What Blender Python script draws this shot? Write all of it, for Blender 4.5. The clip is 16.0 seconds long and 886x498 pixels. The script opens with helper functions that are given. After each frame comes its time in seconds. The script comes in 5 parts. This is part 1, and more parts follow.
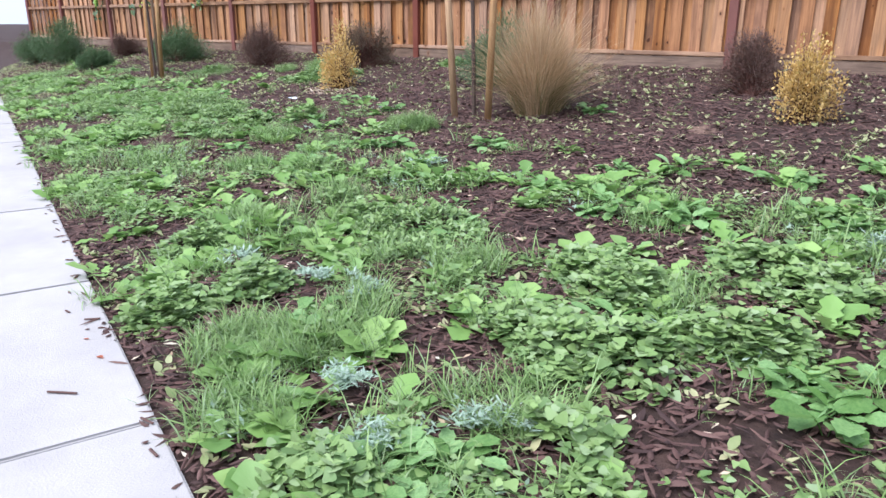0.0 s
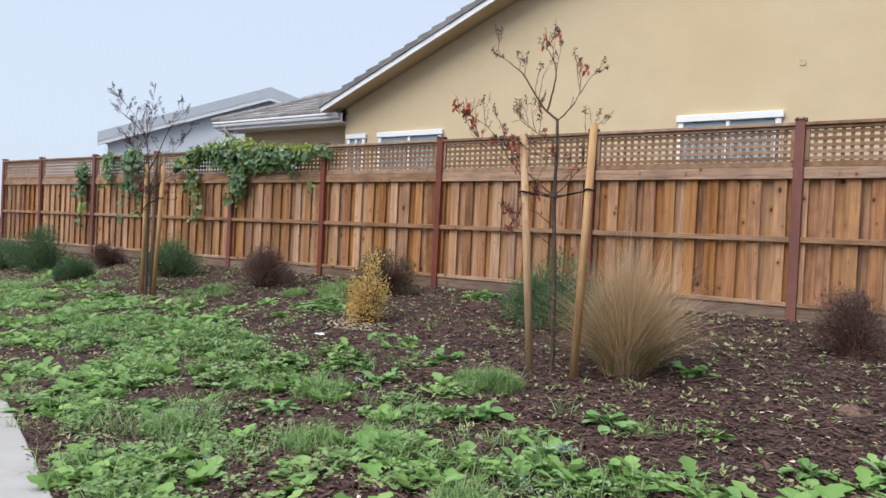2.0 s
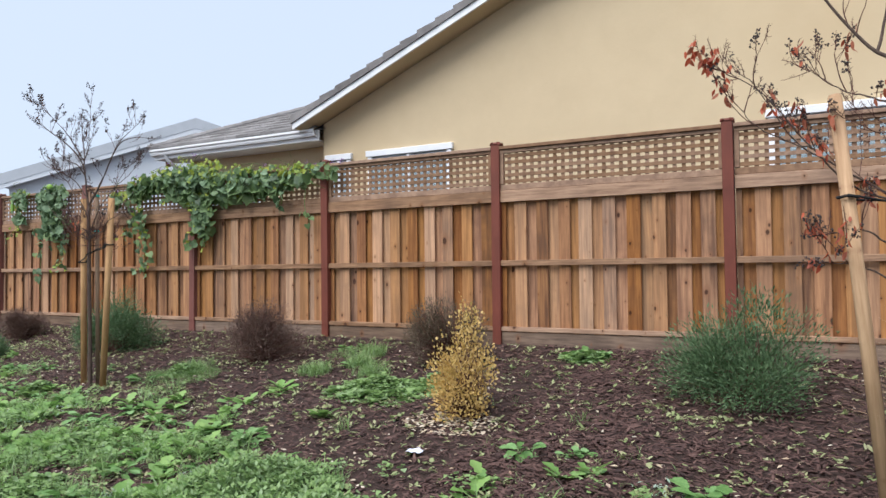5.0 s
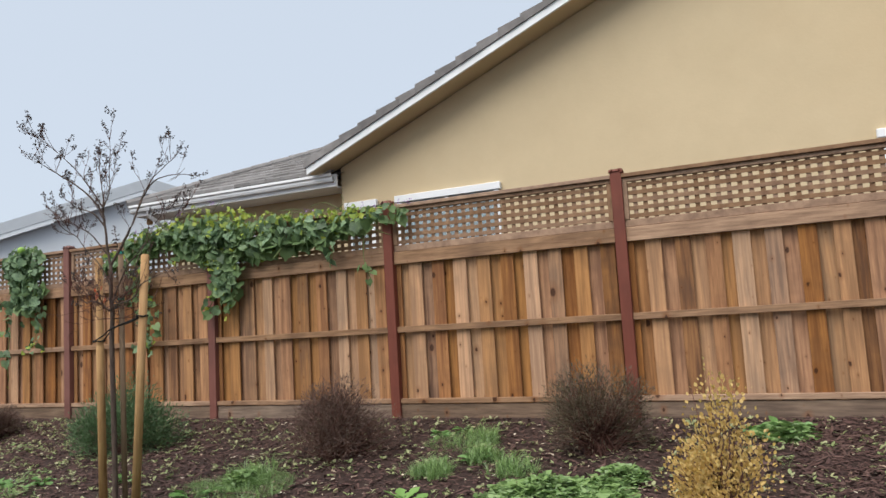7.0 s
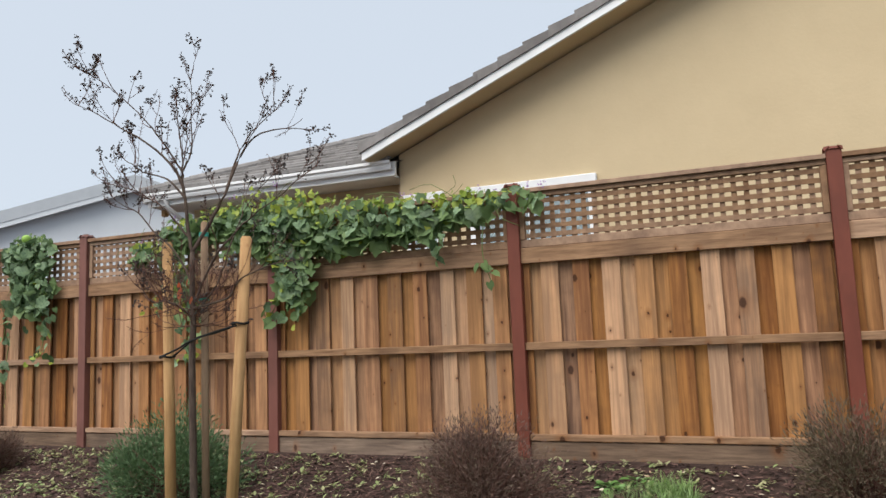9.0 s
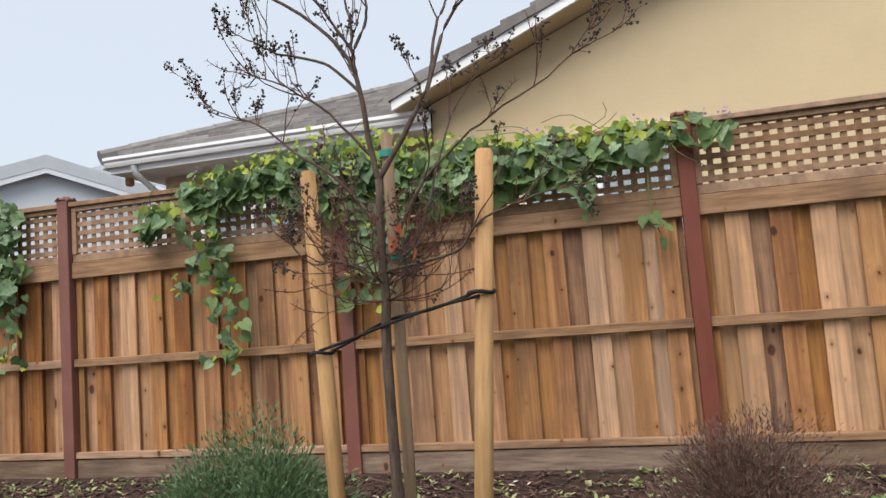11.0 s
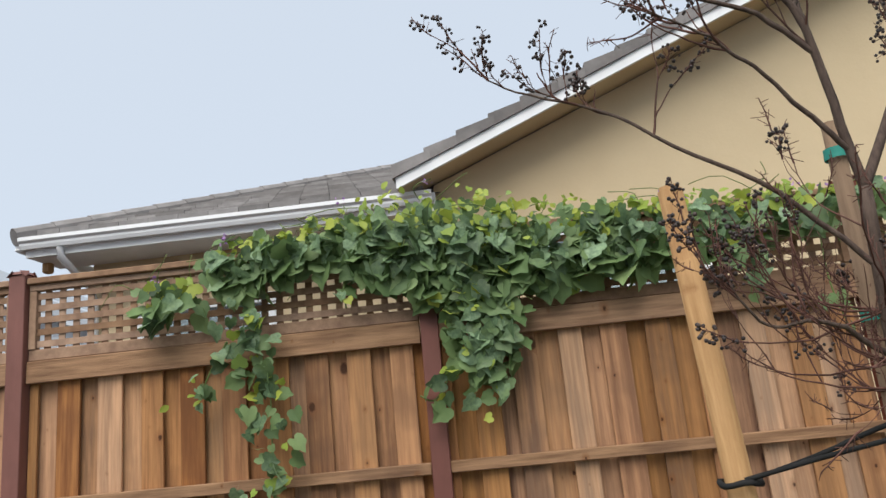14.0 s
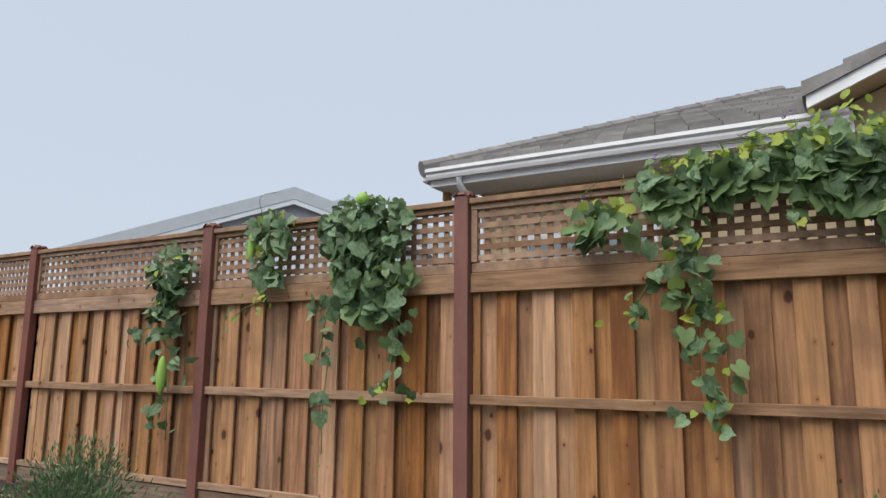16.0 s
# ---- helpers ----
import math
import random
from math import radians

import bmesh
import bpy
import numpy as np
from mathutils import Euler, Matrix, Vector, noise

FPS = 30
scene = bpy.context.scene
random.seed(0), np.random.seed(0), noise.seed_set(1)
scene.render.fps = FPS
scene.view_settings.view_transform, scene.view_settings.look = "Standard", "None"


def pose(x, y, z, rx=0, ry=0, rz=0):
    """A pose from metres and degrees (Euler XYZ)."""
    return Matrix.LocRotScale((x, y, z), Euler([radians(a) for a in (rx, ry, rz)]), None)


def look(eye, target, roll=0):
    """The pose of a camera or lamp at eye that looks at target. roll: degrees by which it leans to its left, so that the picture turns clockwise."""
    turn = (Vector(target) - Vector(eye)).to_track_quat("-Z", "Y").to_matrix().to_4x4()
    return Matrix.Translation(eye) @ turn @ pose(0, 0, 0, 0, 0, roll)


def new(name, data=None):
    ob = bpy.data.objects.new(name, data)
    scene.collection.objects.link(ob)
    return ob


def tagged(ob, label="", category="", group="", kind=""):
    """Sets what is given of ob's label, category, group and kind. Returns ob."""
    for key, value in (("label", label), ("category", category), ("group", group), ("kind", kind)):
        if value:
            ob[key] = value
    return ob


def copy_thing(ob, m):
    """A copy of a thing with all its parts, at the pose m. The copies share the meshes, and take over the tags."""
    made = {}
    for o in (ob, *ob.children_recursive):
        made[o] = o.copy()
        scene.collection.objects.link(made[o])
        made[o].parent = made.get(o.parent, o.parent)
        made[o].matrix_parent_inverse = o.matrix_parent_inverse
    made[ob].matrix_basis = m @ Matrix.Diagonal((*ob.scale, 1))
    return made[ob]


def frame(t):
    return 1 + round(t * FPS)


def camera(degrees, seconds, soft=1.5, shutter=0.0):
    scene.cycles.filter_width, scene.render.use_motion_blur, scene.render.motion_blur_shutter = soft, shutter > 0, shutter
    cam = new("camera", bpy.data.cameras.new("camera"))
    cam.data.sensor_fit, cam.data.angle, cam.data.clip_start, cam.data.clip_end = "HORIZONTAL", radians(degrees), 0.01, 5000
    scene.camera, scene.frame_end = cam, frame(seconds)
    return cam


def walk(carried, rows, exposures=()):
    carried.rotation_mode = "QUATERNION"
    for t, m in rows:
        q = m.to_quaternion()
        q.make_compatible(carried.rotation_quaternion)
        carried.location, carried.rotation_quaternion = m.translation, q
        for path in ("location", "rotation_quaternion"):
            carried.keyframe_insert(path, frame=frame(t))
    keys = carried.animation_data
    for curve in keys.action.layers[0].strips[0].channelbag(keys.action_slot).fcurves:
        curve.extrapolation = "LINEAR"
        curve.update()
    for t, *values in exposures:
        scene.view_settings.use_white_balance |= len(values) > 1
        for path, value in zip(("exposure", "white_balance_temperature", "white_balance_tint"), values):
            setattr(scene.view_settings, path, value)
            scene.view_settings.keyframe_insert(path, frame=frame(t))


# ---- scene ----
cam = camera(63.3, 16.0)
PATH = [
    (0, (0.149, -0.103, 1.218), (-1.048, 1.383, 0.62), 0.1),
    (0.5, (-0.211, -0.158, 1.281), (-1.391, 1.382, 0.797), -0.7),
    (1, (-0.534, -0.16, 1.286), (-1.719, 1.404, 0.9), -0.2),
    (1.5, (-0.944, -0.031, 1.385), (-2.141, 1.56, 1.196), 2.1),
    (2, (-1.368, 0.102, 1.447), (-2.516, 1.739, 1.415), 2.7),
    (2.5, (-1.777, 0.355, 1.454), (-2.879, 2.024, 1.484), 2.7),
    (3, (-2.238, 0.586, 1.473), (-3.274, 2.296, 1.495), 1.6),
    (3.5, (-2.668, 0.82, 1.467), (-3.614, 2.581, 1.398), 0.7),
    (4, (-3.192, 1.137, 1.472), (-4.022, 2.948, 1.294), -0.8),
    (4.5, (-3.782, 1.353, 1.492), (-4.583, 3.185, 1.441), 2.3),
    (5, (-4.341, 1.58, 1.539), (-5.307, 3.331, 1.597), -0.6),
    (7.5, (-7.06, 2.481, 1.66), (-7.824, 4.316, 1.882), -3.7),
    (8, (-7.537, 2.73, 1.701), (-8.237, 4.592, 1.911), -2.2),
    (8.5, (-8.008, 3.005, 1.737), (-8.707, 4.863, 1.977), -0.4),
    (9, (-8.488, 3.176, 1.735), (-9.227, 5.019, 1.97), -2.3),
    (9.5, (-8.996, 3.437, 1.744), (-9.833, 5.239, 1.966), -5.4),
    (10, (-9.55, 3.669, 1.695), (-10.359, 5.496, 1.787), -3.7),
    (12.5, (-11.649, 4.642, 1.911), (-11.719, 6.591, 2.354), -10.3),
    (13, (-11.934, 4.764, 1.86), (-12.057, 6.698, 2.356), -7.6),
    (13.5, (-12.137, 4.89, 1.864), (-12.311, 6.815, 2.38), -5.5),
    (14, (-12.223, 4.916, 1.867), (-12.346, 6.859, 2.324), -5.6),
    (14.5, (-12.282, 4.913, 1.862), (-12.496, 6.855, 2.289), -4.9),
    (15, (-12.423, 4.831, 1.852), (-12.971, 6.709, 2.268), -3.6),
    (15.5, (-12.579, 4.801, 1.823), (-13.464, 6.553, 2.204), -0.8),
    (16, (-12.828, 4.814, 1.792), (-13.808, 6.526, 2.124), 0.7),
]

EXPOSURES = [(0, 0.76, 5750, 18), (1, 0.76, 5800, 17), (1.5, 0.48, 6000, 13), (2, 0.22, 6150, 12), (2.5, 0.15, 6350, 11), (3.5, 0.36, 6500, 10), (4, 0.5, 6400, 11), (4.5, 0.4, 6250, 11), (5, 0.3, 6050, 12),
             (7.5, 0.1, 6500, 10), (9, 0.15, 6550, 10), (9.5, 0.02, 6450, 10), (10, 0.34, 6700, 11), (12.5, 0.13, 6450, 11), (13, 0.18, 6500, 10), (14.5, 0.13, 6450, 10), (16, 0.0, 6400, 10)]
walk(cam, [(t, look(eye, target, roll)) for t, eye, target, roll in PATH], EXPOSURES)

# ---- light: fog-filtered daylight ----
world = bpy.data.worlds.new("foggy_sky")
scene.world = world
world.use_nodes = True
wn, wl = world.node_tree.nodes, world.node_tree.links
wn.clear()
sky = wn.new("ShaderNodeTexSky")
sky.sky_type, sky.sun_disc = "NISHITA", False
sky.sun_elevation, sky.sun_rotation = radians(57), radians(197)
sky.dust_density, sky.air_density = 3.0, 1.0
bg_sky = wn.new("ShaderNodeBackground")
bg_sky.inputs["Strength"].default_value = 0.02
bg_fog = wn.new("ShaderNodeBackground")
bg_fog.inputs["Color"].default_value = (0.80, 0.89, 1.0, 1)
bg_fog.inputs["Strength"].default_value = 0.70
w_add = wn.new("ShaderNodeAddShader")
w_out = wn.new("ShaderNodeOutputWorld")
wl.new(sky.outputs[0], bg_sky.inputs["Color"])
wl.new(bg_sky.outputs[0], w_add.inputs[0])
wl.new(bg_fog.outputs[0], w_add.inputs[1])
wl.new(w_add.outputs[0], w_out.inputs["Surface"])
sun_data = bpy.data.lights.new("sun", "SUN")
sun_data.energy, sun_data.angle, sun_data.color = 4.0, radians(60), (1.0, 0.955, 0.89)
sun = new("sun", sun_data)
sun.matrix_world = look((0, 0, 20), (3.8, 12.4, 0))


# ---- materials ----
def material(name, dark, light, scale=6.0, stretch=(1, 1, 1), rough=0.8, bump=0.3, fine=80.0, vary=0.0,
             stain=None, stain_amount=0.5, stain_scale=1.2, island=None, through_light=0.0, knots=None, tones=None, crisp=1.0, sheen=0.5, metal=0.0, streaks=0.0):
    m = bpy.data.materials.new(name)
    m.use_nodes = True
    n, l = m.node_tree.nodes, m.node_tree.links
    bsdf, out = n["Principled BSDF"], n["Material Output"]
    coord, info = n.new("ShaderNodeTexCoord"), n.new("ShaderNodeObjectInfo")
    shift = n.new("ShaderNodeVectorMath")
    shift.operation = "MULTIPLY_ADD"
    l.new(info.outputs["Random"], shift.inputs[0])
    shift.inputs[1].default_value = (37.0, 53.0, 71.0)
    l.new(coord.outputs["Object"], shift.inputs[2])
    mapping = n.new("ShaderNodeMapping")
    mapping.inputs["Scale"].default_value = stretch
    l.new(shift.outputs[0], mapping.inputs["Vector"])

    def grain(size, detail, source):
        tex = n.new("ShaderNodeTexNoise")
        tex.inputs["Scale"].default_value, tex.inputs["Detail"].default_value = size, detail
        tex.inputs["Roughness"].default_value = 0.62
        l.new(source, tex.inputs["Vector"])
        return tex.outputs["Fac"]

    def mix(factor, a, b, kind="MIX"):
        node = n.new("ShaderNodeMix")
        node.data_type, node.blend_type = "RGBA", kind
        for socket, value in ((node.inputs[0], factor), (node.inputs[6], a), (node.inputs[7], b)):
            if isinstance(value, bpy.types.NodeSocket):
                l.new(value, socket)
            else:
                socket.default_value = value if isinstance(value, float) else (*value, 1)
        return node.outputs[2]

    def remap(source, lo, hi, to_lo=0.0, to_hi=1.0):
        node = n.new("ShaderNodeMapRange")
        for i, v in enumerate((lo, hi, to_lo, to_hi)):
            node.inputs[i + 1].default_value = v
        l.new(source, node.inputs[0])
        return node.outputs[0]

    main = grain(scale, 6, mapping.outputs[0])
    colour = mix(remap(main, 0.5 - 0.2 / crisp, 0.5 + 0.2 / crisp), dark, light)
    if island:
        geo = n.new("ShaderNodeNewGeometry")
        ramp = n.new("ShaderNodeValToRGB")
        while len(ramp.color_ramp.elements) < len(island):
            ramp.color_ramp.elements.new(0.5)
        for i, c in enumerate(island):
            ramp.color_ramp.elements[i].position = i / max(1, len(island) - 1)
            ramp.color_ramp.elements[i].color = (*c, 1)
        l.new(geo.outputs["Random Per Island"], ramp.inputs[0])
        colour = mix(0.72, colour, ramp.outputs[0])
    if stain:
        colour = mix(remap(grain(stain_scale, 3, shift.outputs[0]), 0.48, 0.72, 0.0, stain_amount), colour, stain)
    if streaks:
        drawn = n.new("ShaderNodeMapping")
        drawn.inputs["Scale"].default_value = (55.0, 55.0, 1.6)
        l.new(shift.outputs[0], drawn.inputs["Vector"])
        colour = mix(remap(grain(1.0, 4, drawn.outputs[0]), 0.52, 0.75, 0.0, streaks), colour, (0.12, 0.055, 0.028))
    if tones:
        tone = n.new("ShaderNodeValToRGB")
        tone.color_ramp.interpolation = "CONSTANT"
        while len(tone.color_ramp.elements) < len(tones):
            tone.color_ramp.elements.new(0.5)
        for i, c in enumerate(tones):
            tone.color_ramp.elements[i].position = i / len(tones)
            tone.color_ramp.elements[i].color = (*c, 1)
        scramble = n.new("ShaderNodeMath")
        scramble.operation = "MULTIPLY"
        scramble.inputs[1].default_value = 17.3
        wrap = n.new("ShaderNodeMath")
        wrap.operation = "FRACT"
        l.new(info.outputs["Random"], scramble.inputs[0])
        l.new(scramble.outputs[0], wrap.inputs[0])
        l.new(wrap.outputs[0], tone.inputs[0])
        colour = mix(0.5, colour, tone.outputs[0])
        rings = n.new("ShaderNodeTexWave")
        rings.bands_direction = "X"
        rings.inputs["Scale"].default_value, rings.inputs["Distortion"].default_value = 1.0, 16.0
        rings.inputs["Detail"].default_value, rings.inputs["Detail Scale"].default_value = 2.0, 0.7
        sawn = n.new("ShaderNodeMapping")
        sawn.inputs["Scale"].default_value = (10.0, 10.0, 0.8)
        l.new(shift.outputs[0], sawn.inputs["Vector"])
        l.new(sawn.outputs[0], rings.inputs["Vector"])
        colour = mix(remap(rings.outputs["Fac"], 0.5, 1.0, 0.0, 0.16), colour, (0.17, 0.075, 0.035))
    if knots:
        axis = n.new("ShaderNodeSeparateXYZ")
        flat = n.new("ShaderNodeCombineXYZ")
        l.new(shift.outputs[0], axis.inputs[0])
        l.new(axis.outputs[knots[0]], flat.inputs[0])
        l.new(axis.outputs[knots[1]], flat.inputs[1])
        squash = n.new("ShaderNodeMapping")
        squash.inputs["Scale"].default_value = (5.2, 3.4, 1.0)
        l.new(flat.outputs[0], squash.inputs["Vector"])
        cell = n.new("ShaderNodeTexVoronoi")
        cell.voronoi_dimensions = "2D"
        cell.inputs["Scale"].default_value = 1.0
        l.new(squash.outputs[0], cell.inputs["Vector"])
        ragged = n.new("ShaderNodeMath")
        ragged.operation = "MULTIPLY_ADD"
        l.new(grain(55.0, 2, shift.outputs[0]), ragged.inputs[0])
        ragged.inputs[1].default_value = 0.07
        l.new(cell.outputs["Distance"], ragged.inputs[2])
        sized = n.new("ShaderNodeMath")                    # knots of many sizes
        sized.operation = "MULTIPLY"
        pick = n.new("ShaderNodeSeparateColor")
        l.new(cell.outputs["Color"], pick.inputs[0])
        l.new(ragged.outputs[0], sized.inputs[0])
        l.new(remap(pick.outputs[0], 0.0, 0.8, 0.6, 3.6), sized.inputs[1])
        colour = mix(remap(sized.outputs[0], 0.09, 0.30, 0.6, 0.0), colour, (0.20, 0.085, 0.035))
        colour = mix(remap(sized.outputs[0], 0.085, 0.125, 0.92, 0.0), colour, (0.05, 0.02, 0.01))
    if vary:
        hue = n.new("ShaderNodeHueSaturation")
        l.new(remap(info.outputs["Random"], 0, 1, 1 - vary, 1 + vary), hue.inputs["Value"])
        l.new(remap(info.outputs["Random"], 0, 1, 1.12, 0.86), hue.inputs["Saturation"])
        l.new(colour, hue.inputs["Color"])
        colour = hue.outputs[0]
    l.new(colour, bsdf.inputs["Base Color"])
    bsdf.inputs["Roughness"].default_value = rough
    bsdf.inputs["Specular IOR Level"].default_value = sheen
    bsdf.inputs["Metallic"].default_value = metal
    if bump:
        relief = n.new("ShaderNodeBump")
        relief.inputs["Strength"].default_value, relief.inputs["Distance"].default_value = bump, 0.01
        l.new(grain(fine, 4, mapping.outputs[0]), relief.inputs["Height"])
        l.new(relief.outputs[0], bsdf.inputs["Normal"])
    if through_light:
        glow, both = n.new("ShaderNodeBsdfTranslucent"), n.new("ShaderNodeMixShader")
        both.inputs[0].default_value = through_light
        l.new(colour, glow.inputs["Color"])
        l.new(bsdf.outputs[0], both.inputs[1])
        l.new(glow.outputs[0], both.inputs[2])
        l.new(both.outputs[0], out.inputs["Surface"])
    return m


BOARD = material("cedar_board", (0.13, 0.055, 0.026), (0.53, 0.265, 0.112), 4, (5, 5, 0.3), 0.78, 0.35, 30, 0.16,
                 (0.085, 0.045, 0.030), 0.72, 2.4, knots=("X", "Z"), sheen=0.2, streaks=0.6, crisp=1.7,
                 tones=[(0.27, 0.13, 0.062), (0.46, 0.27, 0.145), (0.14, 0.078, 0.048), (0.36, 0.185, 0.085), (0.24, 0.155, 0.102), (0.41, 0.225, 0.105), (0.25, 0.11, 0.05), (0.45, 0.295, 0.18)])
RAIL = material("weathered_rail", (0.19, 0.11, 0.068), (0.42, 0.265, 0.165), 6, (0.5, 6, 6), 0.8, 0.35, 26, 0.18,
                (0.09, 0.055, 0.04), 0.5, 1.5, knots=("X", "Z"), sheen=0.25)
KICKBOARD = material("damp_grey_board", (0.10, 0.066, 0.047), (0.26, 0.18, 0.125), 6, (0.5, 6, 6), 0.8, 0.35, 26, 0.18, (0.06, 0.042, 0.033), 0.6, 1.2, knots=("X", "Z"), sheen=0.25)
LATTICE = material("weathered_lattice", (0.17, 0.10, 0.065), (0.34, 0.215, 0.135), 9, (1, 6, 1), 0.85, 0.3, 40, 0.2, sheen=0.2)
POST = material("red_brown_paint", (0.135, 0.044, 0.031), (0.18, 0.060, 0.043), 4, (2, 2, 0.6), 0.6, 0.15, 40, 0.08,
                (0.08, 0.03, 0.022), 0.35, 2.5, sheen=0.35)
STUCCO = material("tan_stucco", (0.54, 0.435, 0.28), (0.58, 0.47, 0.305), 2, (1, 1, 1), 0.95, 0.2, 30, 0.0,
                  (0.53, 0.405, 0.245), 0.5, 0.35, sheen=0.1)
WHITE = material("white_paint", (0.72, 0.74, 0.75), (0.80, 0.81, 0.82), 3, (1, 1, 1), 0.5, 0.05, 30, 0.0, (0.55, 0.56, 0.56), 0.3, 1.0)
TILE = material("grey_roof_tile", (0.15, 0.143, 0.14), (0.24, 0.228, 0.222), 4, (1, 1, 1), 0.85, 0.4, 40, 0.22, (0.13, 0.115, 0.105), 0.5, 1.5, sheen=0.3)
CONCRETE = material("sidewalk_concrete", (0.31, 0.30, 0.29), (0.37, 0.36, 0.35), 3, (1, 1, 1), 0.9, 0.4, 130, 0.03,
                    (0.27, 0.255, 0.24), 0.45, 0.9, sheen=0.2)
SOIL = material("wet_dark_soil", (0.018, 0.011, 0.009), (0.055, 0.032, 0.025), 14, (1, 1, 1), 0.85, 0.9, 60, 0.0, (0.03, 0.018, 0.014), 0.6, 1.2, sheen=0.25)
MULCH = material("bark_mulch", (0.045, 0.025, 0.021), (0.085, 0.046, 0.039), 30, (1, 1, 1), 0.75, 0.4, 120, 0.0, sheen=0.3,
                 island=[(0.022, 0.013, 0.012), (0.055, 0.029, 0.025), (0.085, 0.043, 0.036), (0.15, 0.088, 0.072), (0.05, 0.027, 0.023)])
LITTER = material("dry_leaf_litter", (0.35, 0.27, 0.18), (0.5, 0.42, 0.3), 30, (1, 1, 1), 0.8, 0.2, 90, 0.0,
                  island=[(0.30, 0.17, 0.10), (0.50, 0.42, 0.29), (0.60, 0.56, 0.46), (0.26, 0.13, 0.08)])
ANT_SOIL = material("loose_tan_soil", (0.11, 0.07, 0.052), (0.19, 0.13, 0.10), 40, (1, 1, 1), 0.95, 0.8, 160, sheen=0.1)
ASPHALT = material("street_asphalt", (0.04, 0.04, 0.042), (0.065, 0.064, 0.062), 12, (1, 1, 1), 0.9, 0.6, 150)


def foliage(name, colours, light=0.3, rough=0.55):
    return material(name, colours[0], colours[-1], 14, (1, 1, 1), rough, 0.15, 60, 0.0, island=colours, through_light=light, sheen=0.35)


GRASS = foliage("fresh_grass", [(0.100, 0.180, 0.052), (0.185, 0.315, 0.080), (0.275, 0.415, 0.128), (0.265, 0.360, 0.200)])
BROADLEAF = foliage("broad_weed_leaf", [(0.125, 0.245, 0.058), (0.210, 0.370, 0.090), (0.320, 0.475, 0.145), (0.195, 0.335, 0.115)])
WEED_LEAF = material("weed_leaf_single", (0.110, 0.235, 0.068), (0.21, 0.365, 0.12), 8, (1, 1, 1), 0.5, 0.2, 12, 0.35, through_light=0.3, sheen=0.35)
CLOVER = foliage("small_weed_leaf", [(0.098, 0.185, 0.056), (0.182, 0.300, 0.078), (0.265, 0.390, 0.125), (0.300, 0.400, 0.215)])
LACY = foliage("grey_green_weed", [(0.20, 0.30, 0.20), (0.30, 0.42, 0.31), (0.42, 0.52, 0.43)])
SEEDLING = foliage("pale_seedling", [(0.169, 0.235, 0.081), (0.266, 0.339, 0.133), (0.387, 0.410, 0.226), (0.436, 0.410, 0.226)])
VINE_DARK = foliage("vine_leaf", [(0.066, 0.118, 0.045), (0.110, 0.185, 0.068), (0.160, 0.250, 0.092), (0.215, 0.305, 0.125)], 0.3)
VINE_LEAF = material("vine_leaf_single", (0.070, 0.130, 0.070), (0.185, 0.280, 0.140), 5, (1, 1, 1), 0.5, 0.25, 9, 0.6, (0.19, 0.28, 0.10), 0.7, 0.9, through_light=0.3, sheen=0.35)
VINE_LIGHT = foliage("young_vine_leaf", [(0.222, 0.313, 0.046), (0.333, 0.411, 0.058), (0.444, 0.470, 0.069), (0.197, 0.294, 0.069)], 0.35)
SHRUB_GREEN = foliage("shrub_needle", [(0.040, 0.082, 0.034), (0.066, 0.125, 0.050), (0.095, 0.168, 0.066), (0.15, 0.225, 0.11)], 0.2)
SHRUB_DARK = foliage("brown_shrub_sprig", [(0.075, 0.042, 0.035), (0.13, 0.070, 0.056), (0.185, 0.102, 0.08), (0.12, 0.098, 0.066)], 0.12)
SHRUB_OLIVE = foliage("olive_shrub_sprig", [(0.07, 0.045, 0.032), (0.12, 0.078, 0.052), (0.165, 0.11, 0.075), (0.10, 0.105, 0.055)], 0.12)
SHRUB_YELLOW = foliage("yellow_shrub_leaf", [(0.42, 0.26, 0.075), (0.60, 0.41, 0.135), (0.72, 0.54, 0.24), (0.50, 0.37, 0.10)], 0.3)
STRAW = foliage("dry_bunch_grass", [(0.36, 0.235, 0.125), (0.50, 0.345, 0.195), (0.68, 0.52, 0.33), (0.44, 0.31, 0.17)], 0.25, 0.7)
STRAW_PALE = foliage("pale_dry_stalk", [(0.52, 0.38, 0.22), (0.66, 0.50, 0.32), (0.74, 0.60, 0.42)], 0.25, 0.7)
STRAW_GREEN = foliage("green_bunch_grass", [(0.10, 0.10, 0.03), (0.16, 0.15, 0.045), (0.22, 0.19, 0.07)], 0.25, 0.7)
RED_LEAF = foliage("red_autumn_leaf", [(0.42, 0.06, 0.03), (0.55, 0.12, 0.05), (0.45, 0.18, 0.10), (0.30, 0.07, 0.04)], 0.35)
BARK = material("grey_brown_bark", (0.045, 0.031, 0.026), (0.115, 0.082, 0.064), 20, (3, 3, 0.6), 0.85, 0.5, 50, sheen=0.2)
TWIG = material("dark_twig", (0.06, 0.030, 0.024), (0.13, 0.060, 0.045), 20, (1, 1, 1), 0.8, 0.2, 60, sheen=0.2)
POD = material("black_seed_pod", (0.012, 0.009, 0.009), (0.04, 0.026, 0.022), 40, (1, 1, 1), 0.6, 0.2, 90, island=[(0.01, 0.008, 0.009), (0.05, 0.03, 0.024)])
STAKE = material("pine_stake", (0.30, 0.17, 0.075), (0.48, 0.30, 0.15), 7, (7, 7, 0.5), 0.75, 0.3, 30, 0.1, (0.18, 0.10, 0.05), 0.5, 2.0, knots=("X", "Z"), sheen=0.25)
